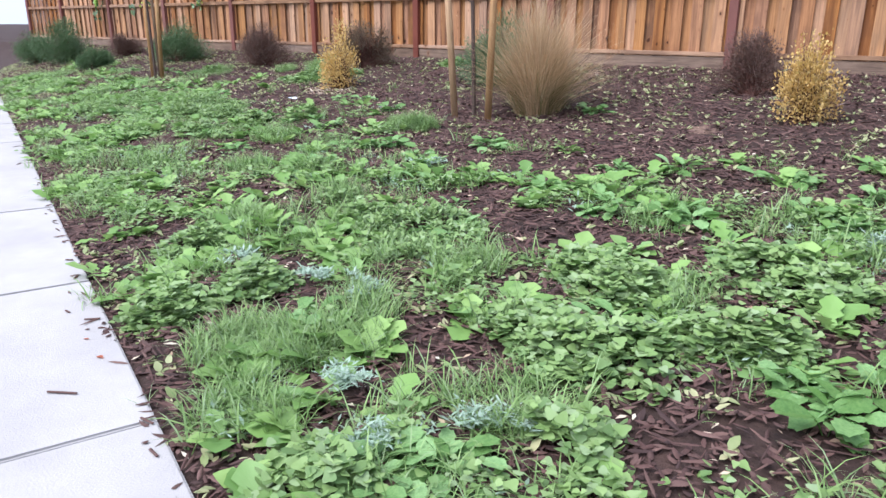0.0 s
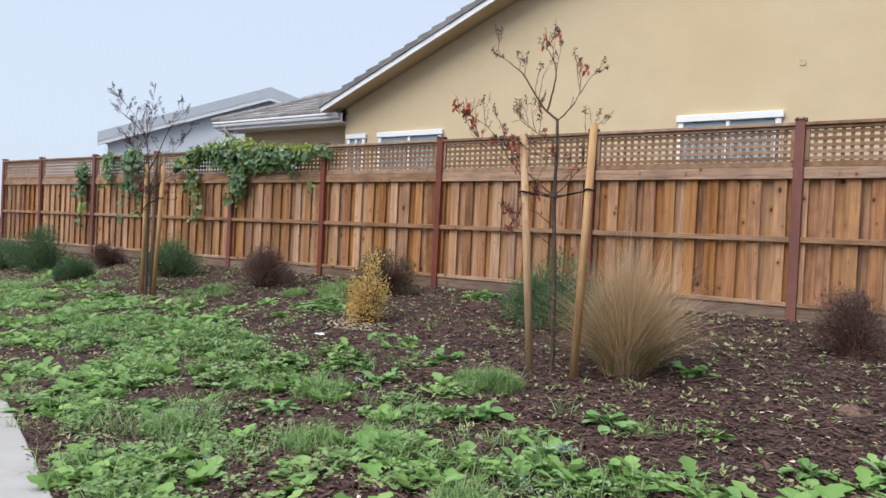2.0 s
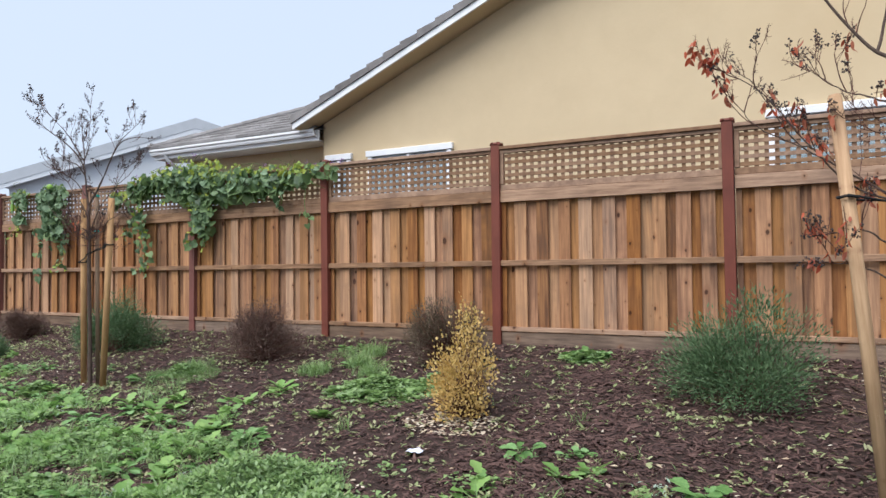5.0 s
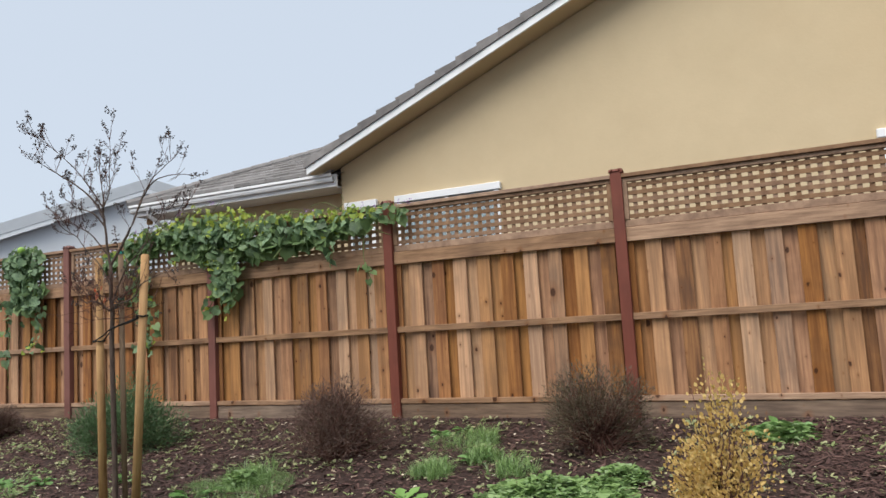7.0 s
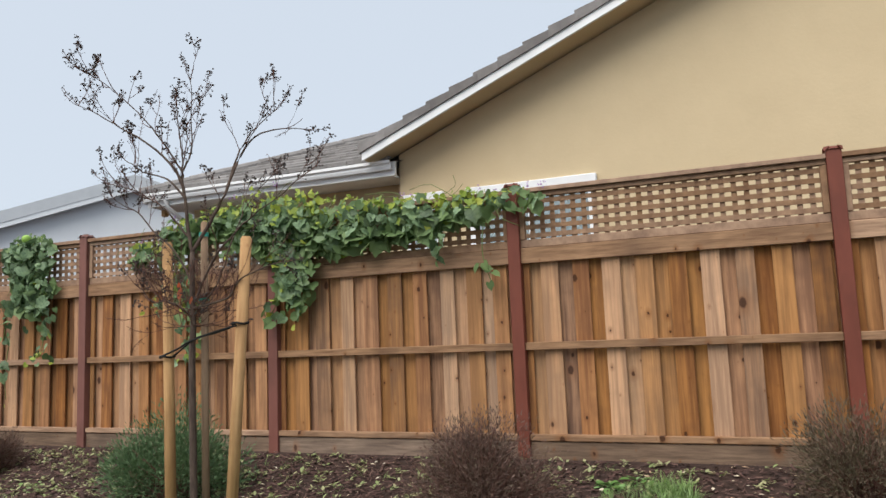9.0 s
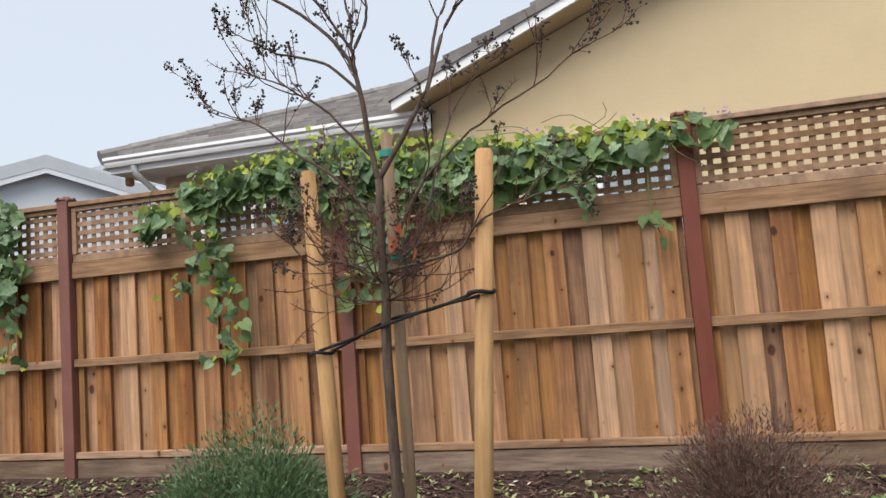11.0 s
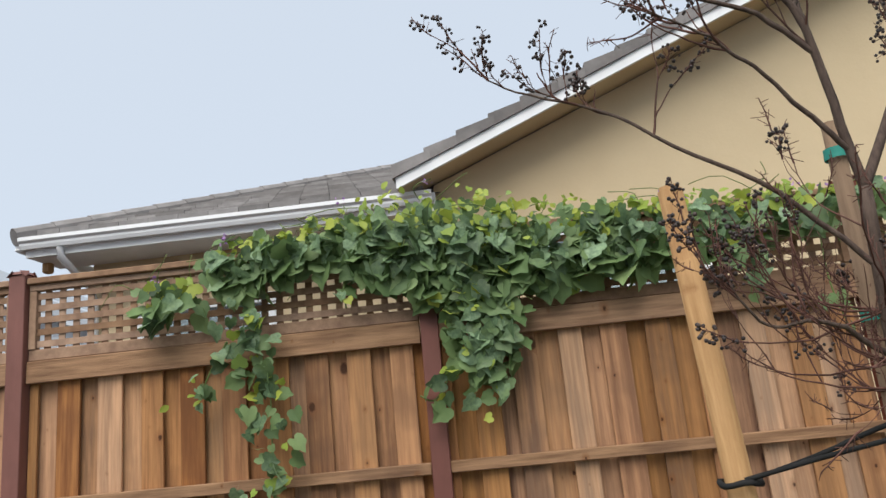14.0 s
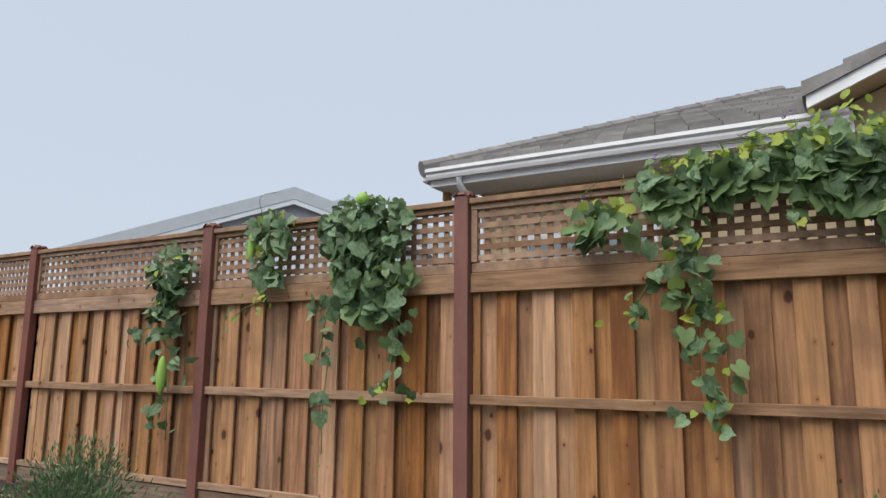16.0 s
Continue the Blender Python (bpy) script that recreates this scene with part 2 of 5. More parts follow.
OLD_STAKE = material("grey_brown_stake", (0.15, 0.10, 0.065), (0.25, 0.17, 0.11), 7, (7, 7, 0.5), 0.8, 0.3, 30, sheen=0.2)
RUBBER = material("black_rubber", (0.010, 0.010, 0.010), (0.018, 0.018, 0.018), 20, (1, 1, 1), 0.75, 0.2, 60, sheen=0.2)
TAPE = material("green_tape", (0.01, 0.22, 0.17), (0.015, 0.28, 0.22), 20, (1, 1, 1), 0.45, 0.1, 60)
PURPLE = foliage("purple_flower", [(0.30, 0.14, 0.42), (0.42, 0.24, 0.55), (0.50, 0.34, 0.60)])
POD_GREEN = foliage("green_gourd", [(0.22, 0.40, 0.06), (0.30, 0.48, 0.10)], 0.1)
STEM = foliage("vine_stem", [(0.10, 0.16, 0.04), (0.16, 0.20, 0.06)], 0.1)
PAPER = material("pale_blue_paper", (0.60, 0.66, 0.80), (0.70, 0.74, 0.84), 20, (1, 1, 1), 0.7, 0.1, 60)
# far house colours: fog haze is mixed into the base colours, towards the sky
FAR_TRIM = material("fog_paled_trim", (0.63, 0.67, 0.71), (0.67, 0.71, 0.75), 1, (1, 1, 1), 0.9, 0.1, 20)
FAR_WALL = material("fog_paled_plaster", (0.60, 0.64, 0.68), (0.64, 0.68, 0.72), 1, (1, 1, 1), 0.95, 0.1, 20)
FAR_TILE = material("fog_paled_tile", (0.44, 0.475, 0.51), (0.49, 0.525, 0.56), 2, (1, 1, 1), 0.95, 0.2, 12, sheen=0.1)
GLASS = bpy.data.materials.new("window_glass")
GLASS.use_nodes = True
GLASS.node_tree.nodes["Principled BSDF"].inputs["Base Color"].default_value = (0.35, 0.42, 0.45, 1)
GLASS.node_tree.nodes["Principled BSDF"].inputs["Roughness"].default_value = 0.05
GLASS.node_tree.nodes["Principled BSDF"].inputs["Transmission Weight"].default_value = 0.6
ROOM = material("curtain", (0.55, 0.54, 0.5), (0.62, 0.6, 0.56), 6, (6, 1, 1), 0.9, 0.2, 20)


# ---- mesh helpers ----
def link(name, me, mat_, parent=None, label="", kind=""):
    ob = new(name, me)
    if kind:
        ob["kind"] = kind
    if mat_ and not me.materials:
        me.materials.append(mat_)
    if parent:
        ob.parent = parent
    if label:
        ob["label"] = label
    return ob


def part(name, bm, mat_, parent=None, label="", smooth=False):
    me = bpy.data.meshes.new(name)
    bm.to_mesh(me)
    bm.free()
    if smooth:
        me.polygons.foreach_set("use_smooth", [True] * len(me.polygons))
    return link(name, me, mat_, parent, label)


def empty(name, x=0, y=0, z=0):
    ob = new(name)
    ob.empty_display_size = 0.1
    ob.location = (x, y, z)
    return ob


def add_box(bm, lo, hi, bevel=0.0):
    """A box between two corners, with bevelled edges."""
    c = [(a + b) / 2 for a, b in zip(lo, hi)]
    s = [b - a for a, b in zip(lo, hi)]
    made = bmesh.ops.create_cube(bm, size=1.0, matrix=Matrix.Translation(c) @ Matrix.Diagonal((*s, 1)))
    if bevel:
        edges = {e for v in made["verts"] for e in v.link_edges}
        bmesh.ops.bevel(bm, geom=list(edges), offset=bevel, segments=1, affect="EDGES")
    return bm


def box(lo, hi, bevel=0.0):
    return add_box(bmesh.new(), lo, hi, bevel)


def raw_mesh(name, verts, faces, smooth=False):
    """A mesh from arrays: verts (n, 3) and faces, a list of (m, 3) or (m, 4) arrays."""
    me = bpy.data.meshes.new(name)
    verts = np.asarray(verts, dtype=np.float32)
    loops = np.concatenate([f.ravel() for f in faces]).astype(np.int32)
    sizes = np.concatenate([np.full(len(f), f.shape[1]) for f in faces]).astype(np.int32)
    starts = np.concatenate([[0], np.cumsum(sizes)[:-1]]).astype(np.int32)
    me.vertices.add(len(verts))
    me.vertices.foreach_set("co", verts.ravel())
    me.loops.add(len(loops))
    me.loops.foreach_set("vertex_index", loops)
    me.polygons.add(len(sizes))
    me.polygons.foreach_set("loop_start", starts)
    if smooth:
        me.polygons.foreach_set("use_smooth", np.ones(len(sizes), dtype=bool))
    me.update(calc_edges=True)
    me.validate()
    return me


class Pile:
    """Gathers many small shapes into one mesh."""

    def __init__(self):
        self.verts, self.tris, self.quads, self.count = [], [], [], 0

    def add(self, verts, tris=None, quads=None):
        self.verts.append(np.asarray(verts, dtype=float).reshape(-1, 3))
        if tris is not None and len(tris):
            self.tris.append(np.asarray(tris) + self.count)
        if quads is not None and len(quads):
            self.quads.append(np.asarray(quads) + self.count)
        self.count += len(self.verts[-1])

    def leaves(self, shape, pos, along, up, size, wide=1.0):
        """Copies of one leaf shape: base at pos, length along, face towards up."""
        tv, tt = shape
        n = len(pos)
        along = along / np.maximum(np.linalg.norm(along, axis=1, keepdims=True), 1e-6)
        side = np.cross(along, up)
        side /= np.maximum(np.linalg.norm(side, axis=1, keepdims=True), 1e-6)
        face = np.cross(side, along)
        size = np.broadcast_to(size, (n,))[:, None, None]
        wide = np.broadcast_to(wide, (n,))[:, None, None]
        v = pos[:, None] + size * (side[:, None] * tv[None, :, :1] * wide + along[:, None] * tv[None, :, 1:2] + face[:, None] * tv[None, :, 2:])
        f = tt[None] + (np.arange(n) * len(tv))[:, None, None]
        self.add(v.reshape(-1, 3), f.reshape(-1, 3))

    def tube(self, path, radii, sides=5):
        path = np.asarray(path, dtype=float)
        radii = np.broadcast_to(radii, (len(path),))
        way = np.gradient(path, axis=0)
        way /= np.maximum(np.linalg.norm(way, axis=1, keepdims=True), 1e-6)
        ref = np.where(np.abs(way[:, 2:]) > 0.9, [[1.0, 0, 0]], [[0, 0, 1.0]])
        a = np.cross(way, ref)
        a /= np.maximum(np.linalg.norm(a, axis=1, keepdims=True), 1e-6)
        b = np.cross(way, a)
        ang = np.linspace(0, 2 * np.pi, sides, endpoint=False)
        ring = path[:, None] + radii[:, None, None] * (np.cos(ang)[None, :, None] * a[:, None] + np.sin(ang)[None, :, None] * b[:, None])
        i, j = np.meshgrid(np.arange(len(path) - 1), np.arange(sides), indexing="ij")
        k = (j + 1) % sides
        q = np.stack([i * sides + j, i * sides + k, (i + 1) * sides + k, (i + 1) * sides + j], -1).reshape(-1, 4)
        tip = np.array([[(len(path) - 1) * sides + t, (len(path) - 1) * sides + t + 1, (len(path) - 1) * sides] for t in range(1, sides - 1)])
        self.add(ring.reshape(-1, 3), tip, q)

    def mesh(self, name, smooth=False):
        return raw_mesh(name, np.concatenate(self.verts), [np.concatenate(x) for x in (self.tris, self.quads) if x], smooth)


def fan(outline, lift=0.0, droop=0.0):
    """A leaf: a fan round a point on its midrib, cupped and drooping."""
    pts = [(0, 0.42, -lift)] + [(x, y, lift * abs(x) * 2 - droop * y * y) for x, y in outline]
    n = len(outline)
    return np.array(pts, dtype=float), np.array([(0, i + 1, (i + 1) % n + 1) for i in range(n)])


OVAL = fan([(0, 0), (0.22, 0.25), (0.27, 0.55), (0.14, 0.85), (0, 1), (-0.14, 0.85), (-0.27, 0.55), (-0.22, 0.25)], 0.06, 0.25)
HALF = [(0.16, -0.06), (0.36, -0.07), (0.51, 0.08), (0.53, 0.28), (0.47, 0.41), (0.51, 0.55), (0.38, 0.68), (0.22, 0.77), (0.1, 0.94)]
LOBED = fan([(0, 0.1)] + HALF + [(0, 1.05)] + [(-x, y) for x, y in HALF[::-1]], 0.07, 0.22)
RAGGED = fan([(0, 0), (0.07, 0.15), (0.2, 0.22), (0.12, 0.36), (0.3, 0.48), (0.2, 0.6), (0.33, 0.78), (0.12, 0.95), (0, 1.02), (-0.14, 0.93), (-0.31, 0.74), (-0.2, 0.58), (-0.3, 0.44), (-0.11, 0.34), (-0.19, 0.2), (-0.07, 0.15)], 0.07, 0.3)
def blade_outline(n, width, wave, lobes):
    """Outline of a leaf with a wavy or lobed rim, from stalk round to stalk."""
    out = []
    for i in range(n):
        u = 2 * math.pi * i / n
        r = 1 + wave * math.cos(lobes * u)
        out.append((width * math.sin(u) * r * (1 - 0.25 * math.cos(u)), 0.5 - 0.5 * math.cos(u) * r))
    return out


WAVY = fan(blade_outline(22, 0.33, 0.10, 9), 0.09, 0.28)
TRILOBE = fan(blade_outline(12, 0.52, 0.2, 3), 0.05, 0.12)
ROUND = fan([(0, 0), (0.36, 0.16), (0.46, 0.5), (0.28, 0.86), (0, 0.95), (-0.28, 0.86), (-0.46, 0.5), (-0.36, 0.16)], 0.05, 0.1)
SPRIG = (np.array([(0, 0, 0), (0.16, 0.45, 0.03), (0, 1, -0.05), (-0.16, 0.45, 0.03)], dtype=float), np.array([(0, 1, 2), (0, 2, 3)]))
BLADE = (np.array([(-0.018, 0, 0), (0.018, 0, 0), (-0.017, 0.4, 0.02), (0.017, 0.4, 0.02), (-0.011, 0.75, -0.1), (0.011, 0.75, -0.1), (0, 0.98, -0.34)], dtype=float),
         np.array([(0, 1, 3), (0, 3, 2), (2, 3, 5), (2, 5, 4), (4, 5, 6)]))
def berry():
    """A small round pod."""
    bm = bmesh.new()
    bmesh.ops.create_icosphere(bm, subdivisions=1, radius=0.5)
    shape = np.array([v.co[:] for v in bm.verts]), np.array([[v.index for v in f.verts] for f in bm.faces])
    bm.free()
    return shape


BERRY = berry()
rng = np.random.default_rng(7)


def unit(n):
    v = rng.normal(size=(n, 3))
    return v / np.linalg.norm(v, axis=1, keepdims=True)


# ---- ground ----
FENCE_Y, FENCE_FOOT = 9.02, 0.70
EDGE_SLOPE, EDGE_Y0 = -0.339, 0.290       # the sidewalk's edge: y = EDGE_Y0 + EDGE_SLOPE * x
NORMAL = np.array([0.321, 0.947])
ALONG = np.array([-0.947, 0.321])


def edge_distance(x, y):
    return (y - EDGE_Y0 - EDGE_SLOPE * x) * 0.9477


def rough_noise(x, y, s, seed=0.0):
    return noise.noise(Vector((x * s, y * s, seed)))


def ground_z(x, y):
    d = edge_distance(x, y)
    if d <= 0:
        return -0.035
    back = max(FENCE_Y - y, 0.0)
    z = FENCE_FOOT * d / (d + back) if y < FENCE_Y else FENCE_FOOT
    fade = min(1.0, d / 0.4) * min(1.0, max(0.15, back / 0.5))
    return z - 0.02 * (1 - min(1, d / 0.15)) + fade * (0.03 * rough_noise(x, y, 0.9) + 0.018 * rough_noise(x, y, 2.7, 3.0))


def build_ground():
    xs = np.concatenate([[-400, -200, -110, -70, -48, -36, -29], np.arange(-25, 3.01, 0.14), [4.5, 8, 14, 24, 40, 70, 120, 250, 400]])
    ys = np.concatenate([[-400, -200, -90, -40, -20, -10, -5, -3], np.arange(-2, 9.41, 0.11), [10.5, 12, 15, 20, 30, 45, 80, 150, 400]])
    gx, gy = np.meshgrid(xs, ys)
    gz = np.array([ground_z(a, b) for a, b in zip(gx.ravel(), gy.ravel())])
    w = len(xs)
    i, j = np.meshgrid(np.arange(len(ys) - 1), np.arange(w - 1), indexing="ij")
    q = np.stack([i * w + j, i * w + j + 1, (i + 1) * w + j + 1, (i + 1) * w + j], -1).reshape(-1, 4)
    me = raw_mesh("ground", np.stack([gx.ravel(), gy.ravel(), gz], 1), [q], True)
    tagged(link("ground", me, SOIL), "dark wet soil of a planting bed sloping up to the fence", "ground", kind="structure")


build_ground()


def build_sidewalk():
    walk_ = tagged(empty("pavement"), "pale concrete sidewalk with tooled joints", "sidewalk", kind="structure")
    start = np.array([-3.318, 1.41])                       # one joint at the bed's edge
    stops = [-8.6, -6.8, -5.0, -3.3, -1.55, 0.0, 1.78, 5.2, 6.95, 8.7, 10.4, 12.1, 13.9, 15.6, 17.3, 19.1, 20.8]
    for a, b in zip(stops[:-1], stops[1:]):
        bm = bmesh.new()
        gap = 0.006
        corners = [start + ALONG * (a + gap), start + ALONG * (b - gap)]
        pts = [corners[0], corners[1], corners[1] - NORMAL * 1.52, corners[0] - NORMAL * 1.52]
        v = [bm.verts.new((p[0], p[1], -0.09)) for p in pts] + [bm.verts.new((p[0], p[1], 0.0)) for p in pts]
        bm.faces.new(v[:4][::-1]), bm.faces.new(v[4:])
        for k in range(4):
            bm.faces.new((v[k], v[(k + 1) % 4], v[4 + (k + 1) % 4], v[4 + k]))
        bmesh.ops.recalc_face_normals(bm, faces=bm.faces)
        bmesh.ops.bevel(bm, geom=[e for e in bm.edges if all(x.co.z > -0.01 for x in e.verts)], offset=0.008, segments=2, affect="EDGES")
        part("slab", bm, CONCRETE, walk_)
    bm = bmesh.new()
    o = start - NORMAL * 3.0
    pts = [o + ALONG * -120, o + ALONG * 120, o + ALONG * 120 - NORMAL * 9, o + ALONG * -120 - NORMAL * 9]
    f = bm.faces.new([bm.verts.new((p[0], p[1], -0.02)) for p in pts])
    bmesh.ops.recalc_face_normals(bm, faces=[f])
    if f.normal.z < 0:
        f.normal_flip()
    tagged(part("road", bm, ASPHALT), "plain dark asphalt street beyond the sidewalk", "road", kind="structure")


build_sidewalk()

# ---- fence ----
POSTS = [2.15, -0.32, -2.78, -5.26, -7.74, -10.17, -12.61, -15.06, -17.48, -19.95, -21.95]


FENCE = tagged(empty("fence"), "weathered cedar board fence with red-brown posts and square lattice top", "fence")


def fence_post(x):
    z0, z1, w = FENCE_FOOT - 0.25, 2.97, 0.052
    bm = box((-w, -w, z0), (w, w, z1), 0.004)
    top = [e for e in bm.edges if all(v.co.z > z1 - 0.006 for v in e.verts)]
    bmesh.ops.bevel(bm, geom=top, offset=0.018, segments=2, affect="EDGES")
    ob = part("post", bm, POST, None, "red-brown painted square post with a rounded top")
    ob.location = (x, FENCE_Y, 0)
    ob.rotation_euler = (radians(random.uniform(-0.3, 0.3)), radians(random.uniform(-0.4, 0.4)), 0)
    ob.parent = FENCE
    return ob


for px_ in POSTS:
    fence_post(px_)


def fence_panel(x0, x1):
    """The bay between two posts: overlapping boards, three rails, a kickboard and a lattice strip on top."""
    x0, x1 = x0 + 0.05, x1 - 0.05
    half, centre = (x1 - x0) / 2, (x0 + x1) / 2

    def piece(name, lo, hi, mat_, bevel=0.003, label="", lean=0.0):
        mid = [(a + b) / 2 for a, b in zip(lo, hi)]
        bm = box([a - c for a, c in zip(lo, mid)], [b - c for b, c in zip(hi, mid)], bevel)
        ob = part(name, bm, mat_, FENCE, label)
        ob.location = (centre + mid[0], FENCE_Y + mid[1], mid[2])
        if lean:
            ob.rotation_euler = (0, lean, 0)
        return ob

    piece("kickboard", (-half, -0.022, 0.58), (half, 0.012, 0.835), KICKBOARD, 0.004, "stained kickboard along the soil")
    piece("bottom_rail", (-half, -0.035, 0.845), (half, 0.012, 0.895), RAIL, 0.004)
    piece("middle_rail", (-half, -0.032, 1.575), (half, 0.01, 1.638), RAIL, 0.004)
    piece("upper_rail", (-half, -0.028, 2.295), (half, 0.012, 2.425), RAIL, 0.004)
    piece("lattice_sill", (-half, -0.012, 2.428), (half, 0.03, 2.495), LATTICE, 0.004)
    piece("lattice_head", (-half, -0.022, 2.852), (half, 0.03, 2.888), LATTICE, 0.003)
    piece("cap_rail", (-half, -0.05, 2.891), (half, 0.06, 2.928), LATTICE, 0.004, "weathered grey cap rail")
    for s in (-1, 1):
        piece("lattice_stile", (s * half - (0.045 if s > 0 else 0), -0.02, 2.497), (s * half + (0.045 if s < 0 else 0), 0.03, 2.85), LATTICE)
    edge = -half - 0.05                                    # the left post's axis
    fronts = [(edge + 0.052, edge + 0.105)]
    for k in range(9):
        right = edge + 0.357 + 0.25 * k + random.uniform(-0.012, 0.012)
        fronts.append((right - random.uniform(0.13, 0.148), min(right, half)))
    for (lo, hi), nxt in zip(fronts, fronts[1:] + [(half, half)]):
        wane = random.uniform(-0.004, 0.004)
        piece("board", (max(lo, -half), 0.013, 0.80), (hi, 0.033, 2.36), BOARD, 0.0025, lean=wane)
        if nxt[0] - hi > 0.015:
            piece("board", (max(-half, hi - 0.045), 0.052, 0.80), (min(half, nxt[0] + 0.045), 0.070, 2.36), BOARD, 0.0025, lean=random.uniform(-0.003, 0.003))
    n = 25
    for k in range(n):
        cx = -half + 0.06 + (2 * half - 0.12) * (k + 0.5) / n
        piece("lattice_slat", (cx - 0.02, 0.008, 2.49), (cx + 0.02, 0.016, 2.856), LATTICE, 0.0)
    for k in range(5):
        cz = 2.515 + 0.0725 * k + 0.012
        piece("lattice_bar", (-half + 0.04, -0.002, cz - 0.019), (half - 0.04, 0.006, cz + 0.019), LATTICE, 0.0)


for right, left in zip(POSTS[:-1], POSTS[1:]):
    fence_panel(left, right)

# ---- the house behind the fence ----
SLOPE = 0.412
RIDGE_X, WALL_L, WALL_R = -4.2, -12.72, 4.3
WALL_Y = 12.2


def rake_z(x):
    return 4.155 + SLOPE * (-abs(x - RIDGE_X) + (RIDGE_X + 13.01))


def prism(outline, y0, y1):
    """An outline in x and z, drawn out from y0 to y1."""
    bm = bmesh.new()
    a = [bm.verts.new((x, y0, z)) for x, z in outline]
    b = [bm.verts.new((x, y1, z)) for x, z in outline]
    bm.faces.new(a), bm.faces.new(b[::-1])
    for i in range(len(a)):
        j = (i + 1) % len(a)
        bm.faces.new((a[j], a[i], b[i], b[j]))
    bmesh.ops.recalc_face_normals(bm, faces=bm.faces)
    return bm


def build_house():
    house = tagged(empty("house", -4, 14, FENCE_FOOT), "tan stucco house with a tiled gable roof and white trim", "house")
    inv = Matrix.Translation((4, -14, -FENCE_FOOT))

    def add(name, bm, mat_, parent=house, label="", smooth=False):
        if parent is house:
            bm.transform(inv)
        return part(name, bm, mat_, parent, label, smooth)

    add("wall", prism([(WALL_L, 0.2), (WALL_R, 0.2), (WALL_R, rake_z(WALL_R) + 0.0), (RIDGE_X, rake_z(RIDGE_X) + 0.02), (WALL_L, rake_z(WALL_L) + 0.0)], WALL_Y, WALL_Y + 0.25), STUCCO)
    add("wall", box((-16.72, 12.62, 0.2), (WALL_L - 0.01, 12.87, 4.2)), STUCCO)
    add("wall", box((-16.72, 12.88, 0.2), (-16.47, 22.0, 4.2)), STUCCO)
    add("wall", box((WALL_R - 0.25, 12.46, 0.2), (WALL_R, 22.0, 4.9)), STUCCO)
    # rake boards and the tiles stepping up behind them
    left_end = -13.06
    for s, x_end in ((-1, left_end), (1, 2 * RIDGE_X - left_end)):
        z0, z1 = rake_z(x_end), rake_z(RIDGE_X)
        add("rake_board", prism([(x_end, z0), (RIDGE_X, z1), (RIDGE_X, z1 + 0.12), (x_end, z0 + 0.12)], 11.72, 11.76), WHITE, label="white painted rake board")
        add("soffit", prism([(x_end, z0 + 0.02), (RIDGE_X, z1 + 0.02), (RIDGE_X, z1 + 0.06), (x_end, z0 + 0.06)], 11.765, WALL_Y + 0.02), STUCCO)
        add("roof", prism([(x_end, z0 + 0.10), (RIDGE_X, z1 + 0.10), (RIDGE_X, z1 + 0.15), (x_end, z0 + 0.15)], 11.77, 22.0), TILE)
    # rake tiles: each course lifts a little over the one below
    step, run = 0.34, (RIDGE_X - left_end)
    count = int(run / step)
    for k in range(-1, count):
        a, b = left_end - 0.03 + k * step, left_end - 0.03 + (k + 1) * step + 0.06
        za, zb = rake_z(a) + 0.125, rake_z(b) + 0.125
        for j in range(0 if k >= 0 else 1, 3):
            y0 = 11.69 + j * 0.36 + 0.006 * (k % 2)
            bm = prism([(a, za - 0.01), (b, zb - 0.01), (b, zb + 0.085), (a, za + 0.135)], y0, y0 + 0.346)
            add("roof_tile", bm, TILE)
    # lower hipped wing: tiles, fascia, gutter
    ex0, ex1, ey, ez = -17.15, -12.95, 12.02, 4.15
    rise, depth, hip = 0.42, 4.6, 1 / 1.3
    bm = bmesh.new()
    v = [bm.verts.new(p) for p in ((ex0, ey + 0.05, ez), (ex1 + 0.3, ey + 0.05, ez), (ex1 + 0.3, ey + depth, ez + rise * depth), (ex0 + depth * hip, ey + depth, ez + rise * depth), (ex0, 22.0, ez), (ex0 + depth * hip, 22.0, ez + rise * depth))]
    bm.faces.new((v[0], v[1], v[2], v[3]))
    bm.faces.new((v[0], v[3], v[5], v[4]))
    bmesh.ops.solidify(bm, geom=bm.faces[:], thickness=0.08)
    bmesh.ops.recalc_face_normals(bm, faces=bm.faces)
    add("roof", bm, TILE, label="hipped grey tile roof of the lower wing")
    for r in range(14):
        y = ey + 0.03 + r * 0.33
        z = ez + 0.035 + rise * (y - ey)
        x = ex0 + (y - ey) * hip + 0.02
        while x < ex1 + 0.05 + r * 0.25:
            w = 0.33
            bm = bmesh.new()
            jig = random.uniform(-0.006, 0.006)
            lo = [(x, y, z + 0.0 + jig), (x + w - 0.006, y, z + jig), (x + w - 0.006, y + 0.40, z + rise * 0.40 - 0.01), (x, y + 0.40, z + rise * 0.40 - 0.01)]
            a = [bm.verts.new(p) for p in lo]
            b = [bm.verts.new((p[0], p[1], p[2] + t)) for p, t in zip(lo, (0.055, 0.055, 0.03, 0.03))]
            bm.faces.new(a[::-1]), bm.faces.new(b)
            for i in range(4):
                bm.faces.new((a[i], a[(i + 1) % 4], b[(i + 1) % 4], b[i]))
            add("roof_tile", bm, TILE)
            x += w
